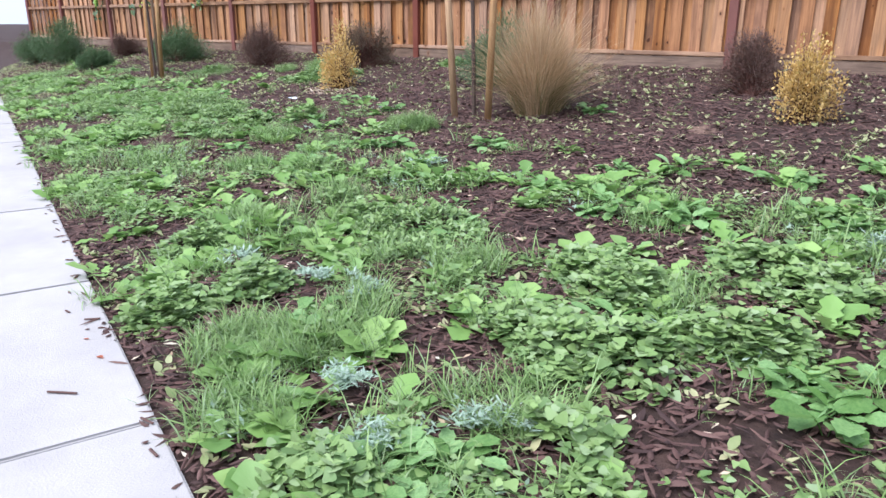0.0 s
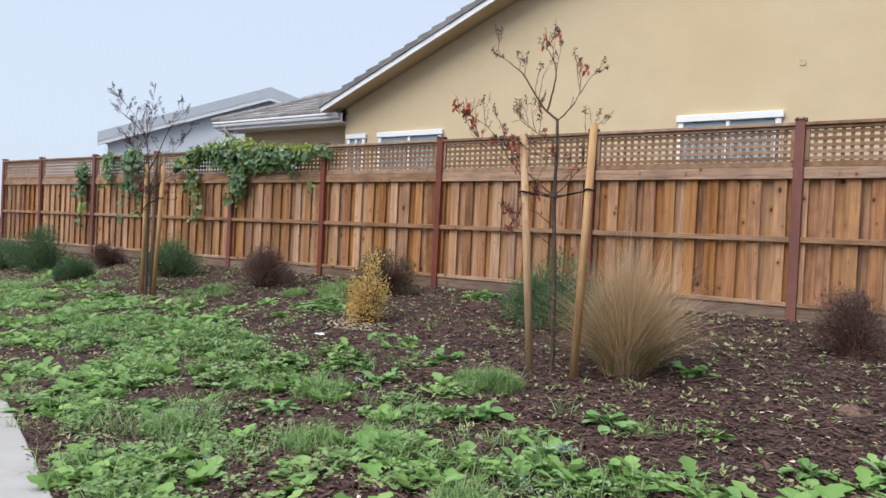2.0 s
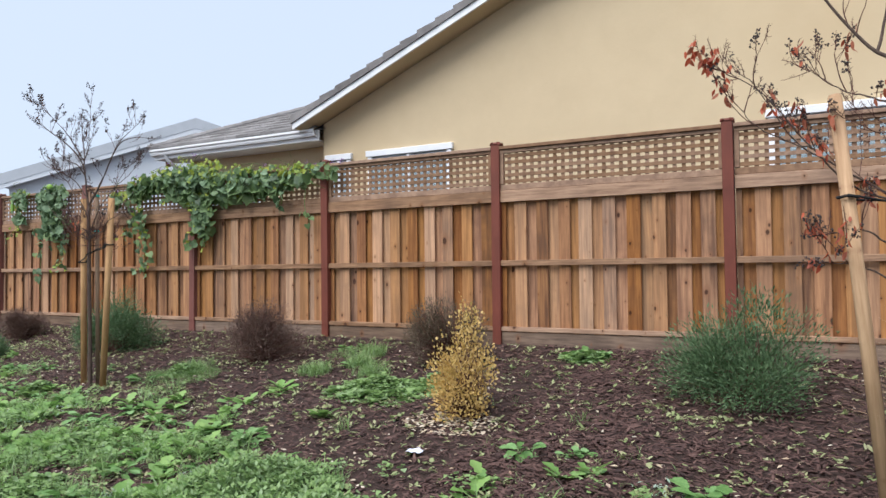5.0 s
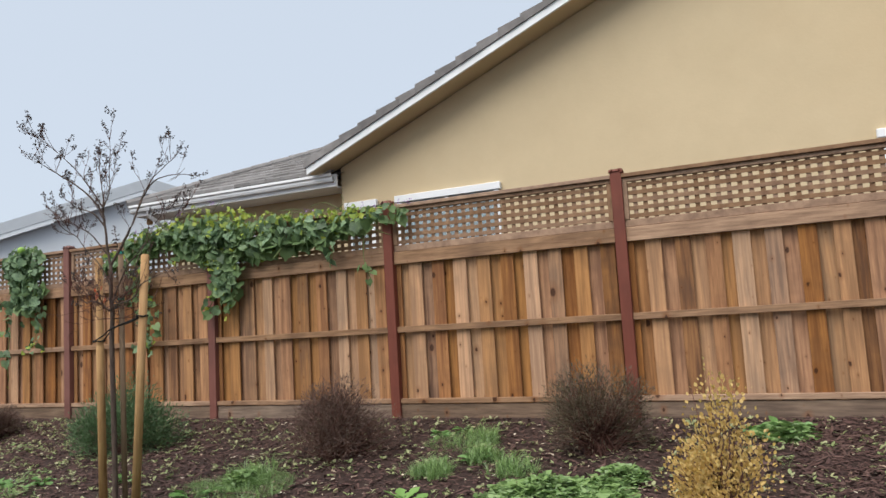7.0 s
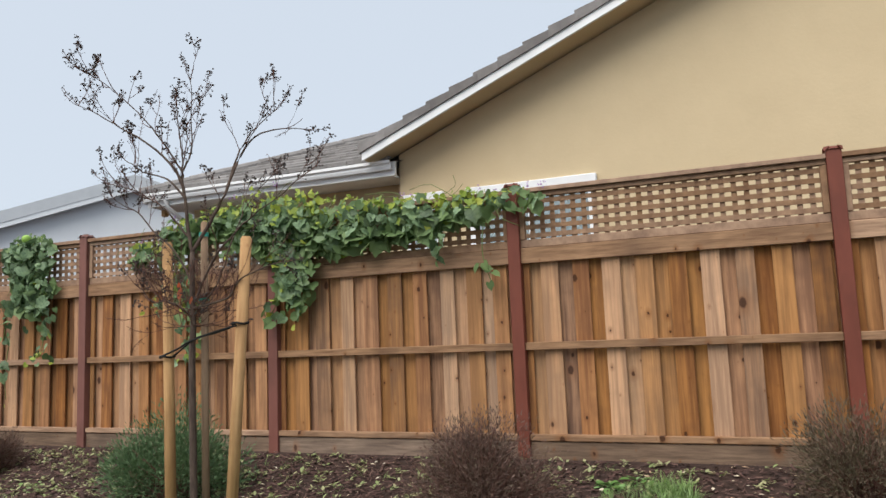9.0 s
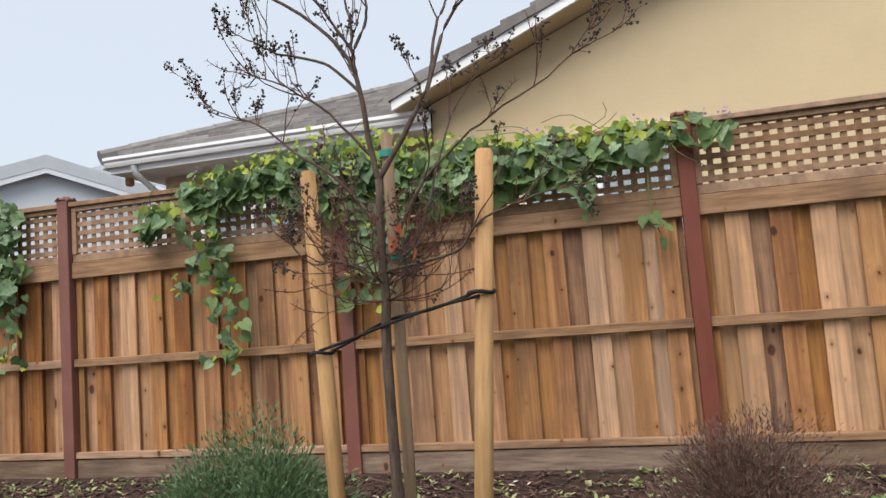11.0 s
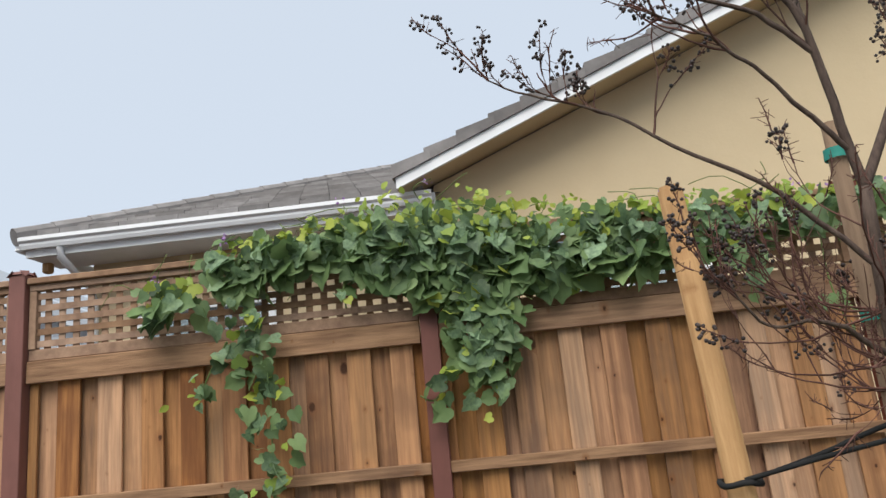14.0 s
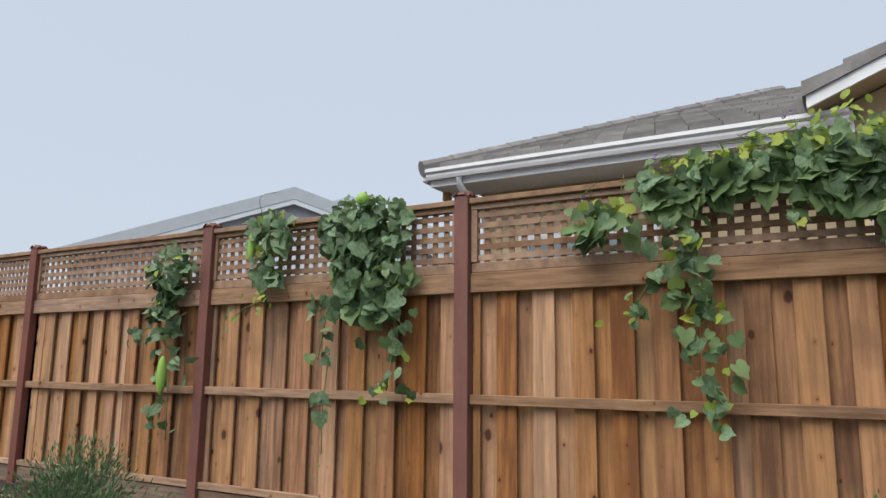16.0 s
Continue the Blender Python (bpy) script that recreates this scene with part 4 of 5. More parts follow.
T2 = (-11.40, 6.52)
young_tree(T2, [(-11.40, 6.52, 0.3), (-11.405, 6.52, 0.9), (-11.41, 6.51, 1.64), (-11.40, 6.51, 1.84), (-11.40, 6.5, 2.0), (-11.39, 6.49, 2.27)],
           [[(-11.39, 6.49, 2.26), (-11.42, 6.48, 2.46), (-11.45, 6.47, 2.7), (-11.60, 6.45, 2.90), (-11.82, 6.43, 3.06), (-12.02, 6.4, 3.19), (-12.2, 6.36, 3.28)],
            [(-11.38, 6.49, 2.26), (-11.28, 6.52, 2.46), (-11.19, 6.55, 2.62), (-11.15, 6.6, 2.80), (-11.05, 6.64, 2.94), (-10.90, 6.70, 2.99), (-10.76, 6.74, 2.98)],
            [(-11.45, 6.47, 2.69), (-11.39, 6.48, 2.85), (-11.41, 6.52, 3.02), (-11.47, 6.58, 3.36)],
            [(-11.43, 6.49, 2.14), (-11.55, 6.52, 2.28), (-11.73, 6.55, 2.42), (-11.91, 6.58, 2.58), (-12.10, 6.61, 2.66), (-12.2, 6.63, 2.74)],
            [(-11.44, 6.47, 2.62), (-11.56, 6.47, 2.72), (-11.72, 6.46, 2.79), (-11.84, 6.46, 2.86), (-11.93, 6.46, 2.93)],
            [(-11.38, 6.5, 1.95), (-11.26, 6.5, 2.18), (-11.12, 6.5, 2.34), (-10.97, 6.49, 2.45), (-10.73, 6.49, 2.57), (-10.58, 6.49, 2.71)],
            [(-11.32, 6.5, 1.92), (-11.14, 6.48, 1.98), (-11.03, 6.46, 2.08), (-10.84, 6.44, 2.14), (-10.70, 6.42, 2.15)],
            [(-11.4, 6.5, 1.90), (-11.27, 6.56, 2.08), (-11.21, 6.6, 2.3), (-11.13, 6.66, 2.57), (-10.98, 6.72, 2.76)],
            [(-11.22, 6.55, 2.62), (-11.17, 6.66, 2.9), (-11.10, 6.76, 3.06), (-10.98, 6.82, 3.18)],
            [(-11.45, 6.47, 2.66), (-11.47, 6.49, 2.92), (-11.48, 6.5, 3.22)],
            [(-11.47, 6.47, 2.74), (-11.62, 6.42, 3.0), (-11.85, 6.36, 3.25), (-12.05, 6.33, 3.40)],
            [(-11.42, 6.5, 1.90), (-11.54, 6.48, 1.98), (-11.66, 6.47, 1.99), (-11.73, 6.45, 2.08)],
            [(-11.41, 6.5, 2.36), (-11.52, 6.45, 2.5), (-11.66, 6.4, 2.62), (-11.80, 6.36, 2.68)]],
           "bare young tree with clusters of black seed pods", 0.34, 0.85, 0.012, 34, 0.023, 5)
stake(-11.65, 6.62, -11.755, 6.68, 2.375)
stake(-11.17, 6.50, -11.0, 6.48, 2.325)
stake(-11.385, 6.60, -11.385, 6.585, 2.46, 0.022, OLD_STAKE)
tie(-11.72, 6.65, 1.665, -11.41, 6.52, 1.76, -11.05, 6.485, 1.84)
for tz in (2.0, 2.38):
    bm = bmesh.new()
    bmesh.ops.create_cone(bm, segments=14, radius1=0.029, radius2=0.028, depth=0.026, matrix=Matrix.Translation((-11.386, 6.583, tz)))
    tagged(part("garden_tape", bm, TAPE, smooth=True), "green garden tape holding a trunk to its nursery stake", "garden tape")


# ---- vines over the fence ----
def leaf_mesh(k):
    """One heart-shaped leaf, curled in its own way."""
    r = np.random.default_rng(40 + k)
    v, t = LOBED[0].copy(), LOBED[1]
    v[:, 2] += 0.12 * np.sin(3 * v[:, 0] + r.uniform(0, 6)) * v[:, 1] + r.normal(size=len(v)) * 0.025 - r.uniform(0, 0.25) * v[:, 1] ** 2
    v[:, :2] *= r.uniform(0.88, 1.12, 2)
    v = np.concatenate([v, [(0.012, 0.1, -0.01), (-0.012, 0.1, -0.01), (0.0, -0.45, -0.18)]])
    t = np.concatenate([t, [(len(v) - 3, len(v) - 2, len(v) - 1)]])
    return raw_mesh("leaf", v, [t])


LEAVES = [leaf_mesh(k) for k in range(8)]


def vine(name_label, blobs, strands, light, n_flowers=0, gourds=()):
    """Leaves in overlapping swags (x, z, half width, half height, leaves) and hanging strands."""
    x0 = np.mean([b[0] for b in blobs] + [s[0][0][0] for s in strands])
    o = np.array([x0, FENCE_Y - 0.05, FENCE_FOOT])
    plant = tagged(empty("vine", *o), name_label, "vine", "vines over the fence")
    dark, young, stem, single = Pile(), Pile(), Pile(), []

    def put(p, size, bright):
        n = len(p)
        face = np.stack([rng.normal(size=n) * 0.75, -np.ones(n), rng.normal(size=n) * 0.7 + 0.65], 1)
        along = np.stack([rng.normal(size=n) * 0.8, rng.normal(size=n) * 0.3 - 0.15, rng.normal(size=n) * 0.6 - 0.55], 1)
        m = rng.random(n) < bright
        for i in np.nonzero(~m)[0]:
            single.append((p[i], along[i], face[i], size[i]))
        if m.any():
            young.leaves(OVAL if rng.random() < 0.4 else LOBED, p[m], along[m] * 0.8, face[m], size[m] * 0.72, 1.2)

    for x, z, rx, rz, n in blobs:
        n = int(n * 1.3)
        a, q = rng.uniform(0, 2 * np.pi, n), np.sqrt(rng.random(n))
        px, pz = x + rx * q * np.cos(a), z + rz * q * np.sin(a)
        over = np.clip((pz - 2.93) / 0.2, 0, 1)
        py = FENCE_Y - 0.09 - rng.random(n) * 0.16 * (1 - q * 0.6) + over * rng.uniform(-0.02, 0.26, n)
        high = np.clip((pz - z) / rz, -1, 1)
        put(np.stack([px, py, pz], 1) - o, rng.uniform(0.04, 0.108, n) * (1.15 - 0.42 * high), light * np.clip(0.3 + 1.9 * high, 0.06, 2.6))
    for path, n, width in strands:
        path3 = bend([(x, FENCE_Y - 0.12 + 0.02 * math.sin(7 * z), z) for x, z in path], 14) - o
        stem.tube(path3, 0.0045, 5)
        k = rng.integers(0, 14, n)
        p = path3[k] + np.stack([rng.normal(size=n) * width, -rng.random(n) * 0.08, rng.normal(size=n) * 0.05], 1)
        put(p, rng.uniform(0.06, 0.125, n) * (0.75 + 0.25 * (1 - k / 14)), np.where(k > 12, 0.7, light * 0.35))
    for x, z, rx, rz, n in blobs:
        for _ in range(6):
            a = np.array([x + rng.uniform(-rx, rx), FENCE_Y - 0.1, z + rng.uniform(-0.3, 0.8) * rz]) - o
            b = a + np.array([rng.normal() * 0.2, -0.05, rng.uniform(-0.25, 0.2)])
            stem.tube(bend([a, (a + b) / 2 + rng.normal(size=3) * 0.05, b], 7), 0.0028, 4)
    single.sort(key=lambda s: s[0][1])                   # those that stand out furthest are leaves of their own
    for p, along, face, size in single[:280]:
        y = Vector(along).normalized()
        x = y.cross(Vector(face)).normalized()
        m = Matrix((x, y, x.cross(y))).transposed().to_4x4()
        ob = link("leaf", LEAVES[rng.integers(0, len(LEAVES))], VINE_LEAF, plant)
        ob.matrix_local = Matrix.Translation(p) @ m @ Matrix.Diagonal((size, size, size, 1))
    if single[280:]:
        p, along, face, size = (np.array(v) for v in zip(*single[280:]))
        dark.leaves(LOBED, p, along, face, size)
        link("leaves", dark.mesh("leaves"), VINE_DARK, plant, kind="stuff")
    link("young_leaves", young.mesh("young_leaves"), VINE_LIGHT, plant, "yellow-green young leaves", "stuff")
    link("stem", stem.mesh("stem"), STEM, plant, kind="stuff")
    if n_flowers:
        fl = Pile()
        for _ in range(n_flowers):
            x, z, rx, rz, n = blobs[rng.integers(0, len(blobs))]
            c = np.array([x + rng.uniform(-rx, rx), FENCE_Y - 0.05, z + rz * rng.uniform(0.8, 1.1)]) - o
            m = 9
            fl.leaves(ROUND, c + rng.normal(size=(m, 3)) * 0.018, unit(m), unit(m), rng.uniform(0.012, 0.022, m))
        link("flower", fl.mesh("flower"), PURPLE, plant, "small purple flower clusters", "stuff")
    for gx, gz, gl, gr in gourds:
        bm = bmesh.new()
        bmesh.ops.create_uvsphere(bm, u_segments=12, v_segments=8, radius=1.0)
        bm.transform(Matrix.Translation(Vector((gx, FENCE_Y - 0.17, gz)) - Vector(o)) @ Matrix.Diagonal((gr, gr, gl, 1)))
        part("gourd", bm, POD_GREEN, plant, "pale green hanging gourd", True)


vine("large leafy climbing vine sprawling over a wooden fence top",
     [(-13.62, 2.86, 0.28, 0.17, 90), (-13.2, 2.93, 0.35, 0.16, 120), (-12.75, 2.93, 0.34, 0.30, 210), (-12.35, 2.84, 0.40, 0.36, 260), (-11.85, 2.80, 0.42, 0.27, 190),
      (-11.4, 2.79, 0.36, 0.22, 130), (-11.0, 2.80, 0.32, 0.19, 90), (-10.55, 2.83, 0.34, 0.14, 66), (-10.12, 2.84, 0.26, 0.10, 32), (-14.1, 2.68, 0.22, 0.14, 34), (-12.3, 2.35, 0.20, 0.28, 72)],
     [([(-13.6, 2.95), (-13.62, 2.5), (-13.52, 2.1), (-13.52, 1.55)], 95, 0.085), ([(-12.34, 2.6), (-12.3, 2.3), (-12.24, 1.95)], 62, 0.10),
      ([(-12.5, 2.1), (-12.6, 1.97), (-12.68, 2.0)], 9, 0.03), ([(-13.75, 2.4), (-13.85, 2.25), (-13.93, 2.1)], 14, 0.05),
      ([(-10.75, 2.7), (-10.8, 2.5), (-10.84, 2.35)], 8, 0.03), ([(-10.4, 2.75), (-10.42, 2.4), (-10.36, 2.15)], 7, 0.02), ([(-13.05, 2.85), (-13.06, 2.65), (-13.05, 2.52)], 5, 0.02)], 0.5, 16)
vine("leafy vine clump hanging thickly down a fence",
     [(-15.82, 2.78, 0.36, 0.27, 200), (-15.75, 2.45, 0.30, 0.28, 110)],
     [([(-15.6, 2.4), (-15.55, 2.1), (-15.58, 1.65)], 42, 0.09), ([(-15.95, 2.5), (-16.1, 2.25), (-16.2, 1.85)], 26, 0.07)], 0.06, 0, [(-15.8, 2.98, 0.05, 0.05)])
vine("thin young vine spilling over the lattice of a fence",
     [(-16.72, 2.88, 0.27, 0.13, 34), (-16.75, 2.6, 0.15, 0.16, 24)],
     [([(-16.7, 2.9), (-16.7, 2.5), (-16.75, 2.28)], 18, 0.07), ([(-16.75, 2.3), (-16.95, 2.24), (-17.1, 2.15)], 7, 0.03), ([(-16.1, 1.9), (-16.12, 1.5), (-16.14, 1.2)], 5, 0.015)], 0.35, 0, [(-16.85, 2.72, 0.11, 0.028)])
vine("dusty green vine strand with a gourd hanging down a fence",
     [(-17.8, 2.6, 0.22, 0.24, 60), (-17.85, 2.25, 0.16, 0.2, 30)],
     [([(-17.8, 2.6), (-17.75, 2.1), (-17.72, 1.6), (-17.75, 1.2)], 34, 0.09), ([(-17.9, 2.2), (-18.1, 2.1), (-18.2, 2.05)], 9, 0.04)], 0.08, 0, [(-17.77, 1.72, 0.16, 0.042)])


# ---- weeds, grass and litter on the bed ----
rng = np.random.default_rng(21)


def scatter(n, x_range, keep):
    """n points of the bed, kept by chance keep(x, y, distance from the sidewalk)."""
    got = []
    while len(got) < n:
        x = rng.uniform(*x_range)
        lo = EDGE_Y0 + EDGE_SLOPE * x
        y = rng.uniform(lo, FENCE_Y - 0.08)
        if rng.random() < keep(x, y, edge_distance(x, y)):
            got.append((x, y, ground_z(x, y)))
    return np.array(got)


BARE_SPOTS = [(-0.2, 1.72), (-0.32, 1.66), (-0.08, 1.8), (-1.25, 1.82), (-0.45, 1.63), (-0.53, 2.47), (-2.51, 2.07), (-1.52, 1.82), (0.0, 1.93), (-1.88, 1.06), (-1.51, 1.29), (-1.99, 2.2),
              (-1.49, 0.98), (-0.72, 1.33), (-7.03, 4.54), (-6.49, 5.49), (-4.83, 4.35), (-3.66, 3.98), (-6.65, 3.8)]


def lush(x, y, d):
    """How thickly weeds cover the bed: dense by the sidewalk, thin towards the fence."""
    reach = 2.35 + max(0.0, (x + 3.2)) * 0.50 if x > -9 else max(1.35, 2.5 + (x + 9) * 0.38)
    c = 1 / (1 + math.exp((d - reach) * 4.0))
    patch = rough_noise(x, y, 1.5, 5.0) + 0.6 * rough_noise(x, y, 4.0, 9.0)
    c *= min(1.0, max(0.015, 0.42 + 3.2 * patch))
    for bx, by in BARE_SPOTS:
        c *= min(1.0, max(0.03, 2.2 * math.hypot(x - bx, y - by) / (0.12 + 0.05 * d) - 1.4))
    if d < 0.1:
        c *= 0.3
    return c


def off_bare(points):
    """Those of the points that lie clear of the bare spots."""
    keep = np.ones(len(points), dtype=bool)
    for bx, by in BARE_SPOTS:
        keep &= np.hypot(points[:, 0] - bx, points[:, 1] - by) > 0.10 + 0.03 * max(0.0, edge_distance(bx, by))
    return points[keep] if keep.any() else points[:1]


def zone(seed, s, cut):
    return lambda x, y, d: lush(x, y, d) * (1.0 if rough_noise(x, y, s, seed) > cut else 0.12)


def ring(pos, per, tilt_lo, tilt_hi, jitter=0.0):
    """Directions of leaves that spread from each root: repeated roots, directions, upward faces."""
    p = np.repeat(pos, per, axis=0)
    n = len(p)
    a, t = rng.uniform(0, 2 * np.pi, n), rng.uniform(tilt_lo, tilt_hi, n)
    way = np.stack([np.cos(a) * np.cos(t), np.sin(a) * np.cos(t), np.sin(t)], 1)
    up = np.stack([-np.cos(a) * np.sin(t), -np.sin(a) * np.sin(t), np.cos(t) + 0.05], 1) + rng.normal(size=(n, 3)) * 0.15
    p = p + np.stack([rng.normal(size=n), rng.normal(size=n), np.zeros(n)], 1) * jitter
    return p, way, up, n


def stuff(name, pile, mat_, label, category):
    tagged(link(name, pile.mesh(name), mat_), label, category, kind="stuff")


BED = (-16.5, 2.2)
grass = Pile()
roots = scatter(1200, BED, zone(2.0, 0.9, -0.1))
p, way, up, n = ring(roots, 26, 0.3, 1.35, 0.04)
grass.leaves(BLADE, p, way, up, rng.uniform(0.07, 0.19, n), rng.uniform(0.6, 1.2, n))
roots = scatter(900, BED, lambda x, y, d: 0.12 + 0.5 * lush(x, y, d))
p, way, up, n = ring(roots, 9, 0.2, 1.2, 0.02)
grass.leaves(BLADE, p, way, up, rng.uniform(0.04, 0.11, n), rng.uniform(0.5, 1.0, n))
for cx, cy, r, k, hh in ((-4.12, 4.85, 0.20, 150, 0.20), (-4.42, 4.92, 0.17, 110, 0.15), (-4.3, 4.7, 0.2, 60, 0.13), (-10.5, 7.0, 0.42, 260, 0.12), (-10.9, 6.95, 0.25, 90, 0.1), (-9.1, 8.15, 0.35, 110, 0.12)):
    a, q = rng.uniform(0, 2 * np.pi, k), np.sqrt(rng.random(k)) * r
    rr = np.array([(cx + u * math.cos(b), cy + 0.75 * u * math.sin(b), ground_z(cx + u * math.cos(b), cy + u * math.sin(b))) for b, u in zip(a, q)])
    p, way, up, n = ring(rr, 12, 0.8, 1.5, 0.012)
    grass.leaves(BLADE, p, way, up, rng.uniform(0.6, 1.1, n) * hh * np.repeat(1.15 - 0.65 * q / r, 12), 0.6)
for cx, cy in ((-8.75, 7.75), (-8.95, 8.3), (-8.4, 7.45), (-9.0, 7.35), (-10.6, 7.25), (-1.89, 1.43), (-3.36, 2.32), (-1.82, 1.81), (-3.22, 3.01), (-0.94, 1.58), (-0.71, 2.53), (-5.54, 3.04), (-1.57, 1.1), (-1.73, 2.42), (-4.54, 3.23), (-2.08, 2.3), (-5.2, 4.08), (-1.75, 1.55), (-2.05, 1.35)):
    k = int(rng.integers(28, 60))
    b, q = rng.uniform(0, 2 * np.pi, k), rng.random(k) ** 0.7 * rng.uniform(0.13, 0.24)
    rr = np.array([(cx + u * math.cos(c), cy + u * math.sin(c), ground_z(cx + u * math.cos(c), cy + u * math.sin(c))) for c, u in zip(b, q)])
    p, way, up, n = ring(off_bare(rr), 15, 0.55, 1.45, 0.015)
    grass.leaves(BLADE, p, way, up, rng.uniform(0.08, 0.17, n), rng.uniform(0.6, 1.2, n))
stuff("grass", grass, GRASS, "bright green grass tufts growing through mulch", "grass")

clover = Pile()
roots = scatter(1150, BED, zone(6.0, 1.1, -0.2))
hgt = rng.uniform(0.03, 0.12, len(roots))
p, way, up, n = ring(roots, 30, -0.3, 0.7, 0.05)
p[:, 2] += np.repeat(hgt, 30) * rng.random(n) ** 0.6
clover.leaves(TRILOBE, p, way, up, rng.uniform(0.016, 0.036, n), rng.uniform(0.7, 1.1, n))
for cx, cy, r, k, hh in ((-7.45, 4.75, 0.62, 420, 0.22), (-6.85, 4.6, 0.35, 150, 0.16), (-7.95, 6.95, 0.5, 160, 0.07), (-2.35, 2.75, 0.4, 160, 0.16), (-6.55, 8.5, 0.22, 60, 0.1)):
    a, q = rng.uniform(0, 2 * np.pi, k), np.sqrt(rng.random(k))
    rr = np.array([(cx + r * u * math.cos(b), cy + 0.8 * r * u * math.sin(b), ground_z(cx + r * u * math.cos(b), cy + r * u * math.sin(b)) + hh * (1 - u * u) * rng.random()) for b, u in zip(a, q)])
    p, way, up, n = ring(rr, 22, -0.2, 1.0, 0.03)
    clover.leaves(SPRIG if hh > 0.15 else TRILOBE, p, way, up, rng.uniform(0.025, 0.05, n), 1.6)
for cx, cy in ((-1.24, 2.69), (-1.15, 2.04), (-0.77, 1.98), (-2.42, 1.73), (-3.23, 1.96), (-0.69, 1.47), (-0.62, 3.05), (-0.58, 2.28), (-0.38, 2.91), (-2.71, 2.75), (-2.55, 1.38), (-1.14, 0.96), (-0.42, 2.33), (-6.02, 4.47),
               (-5.64, 4.78), (-7.98, 7.0), (-7.6, 7.36), (-6.13, 3.9), (-9.52, 5.11), (-8.97, 4.39), (-11.91, 6.25), (-10.58, 7.04), (-0.95, 1.95), (-1.0, 2.5)):
    k, r, hh = int(rng.integers(70, 130)), rng.uniform(0.15, 0.27), rng.uniform(0.09, 0.17)
    b, q = rng.uniform(0, 2 * np.pi, k), np.sqrt(rng.random(k))
    rr = np.array([(cx + r * u * math.cos(c), cy + r * u * math.sin(c), ground_z(cx + r * u * math.cos(c), cy + r * u * math.sin(c)) + hh * (1 - u * u) * rng.random() ** 0.6) for c, u in zip(b, q)])
    p, way, up, n = ring(off_bare(rr), 11, -0.2, 0.9, 0.022)
    clover.leaves(TRILOBE, p, way, up, rng.uniform(0.02, 0.042, n), rng.uniform(0.8, 1.2, n))
stuff("clover", clover, CLOVER, "low clumps of small-leaved green weeds on mulch", "weeds")

lacy = Pile()
roots = scatter(130, BED, zone(17.0, 1.0, 0.05))
p, way, up, n = ring(roots, 34, 0.0, 0.9, 0.06)
p[:, 2] += rng.random(n) * 0.05
lacy.leaves(SPRIG, p, way, up, rng.uniform(0.02, 0.05, n), 0.9)
for cx, cy in ((-0.9, 1.4), (-1.08, 1.18), (-1.42, 1.35), (-0.28, 3.47), (-1.94, 1.93), (-3.13, 3.82), (-2.75, 1.94), (-2.2, 1.9)):
    rr = np.array([(cx + rng.normal() * 0.05, cy + rng.normal() * 0.05, ground_z(cx, cy) + rng.uniform(0.03, 0.09)) for _ in range(10)])
    p, way, up, n = ring(rr, 26, 0.0, 0.8, 0.02)
    lacy.leaves(SPRIG, p, way, up, rng.uniform(0.02, 0.045, n), 0.8)
stuff("lacy_weeds", lacy, LACY, "pale grey-green feathery weeds among the mulch", "weeds")

broad = Pile()
roots = scatter(1050, BED, zone(11.0, 0.8, -0.2))
p, way, up, n = ring(roots, 9, 0.15, 1.0, 0.012)
broad.leaves(RAGGED, p, way, up, rng.uniform(0.065, 0.165, n), rng.uniform(0.8, 1.15, n))
stuff("leafy_weeds", broad, BROADLEAF, "bright green ragged-leaved weeds among the mulch", "weeds")

seedlings = Pile()
roots = scatter(6500, (-20, 2.2), lambda x, y, d: 0.25 + 0.6 * max(0.0, 0.35 + rough_noise(x, y, 1.2, 14.0)))
p, way, up, n = ring(roots, 5, 0.05, 1.0, 0.015)
p[:, 2] += 0.015
seedlings.leaves(OVAL, p, way, up, rng.uniform(0.02, 0.055, n), rng.uniform(0.6, 1.2, n))
stuff("seedlings", seedlings, SEEDLING, "tiny pale green seedlings scattered over mulch", "seedlings")

litter = Pile()
roots = scatter(6500, (-20, 2.2), lambda x, y, d: 0.6)
p, way, up, n = ring(roots, 1, -0.2, 0.35, 0.0)
p[:, 2] += 0.018
litter.leaves(SPRIG, p, way, up, rng.uniform(0.02, 0.06, n), rng.uniform(0.8, 1.8, n))
a, q = rng.uniform(0, 2 * np.pi, 500), np.sqrt(rng.random(500)) * 0.38
rr = np.array([(-6.9 + u * math.cos(b), 6.3 + 0.7 * u * math.sin(b), ground_z(-6.9 + u * math.cos(b), 6.3 + 0.7 * u * math.sin(b)) + 0.02) for b, u in zip(a, q)])
p, way, up, n = ring(rr, 1, -0.2, 0.3)
litter.leaves(OVAL, p, way, up, rng.uniform(0.02, 0.045, n), 1.2)
stuff("leaf_litter", litter, LITTER, "small dry tan leaves strewn over mulch", "leaf litter")


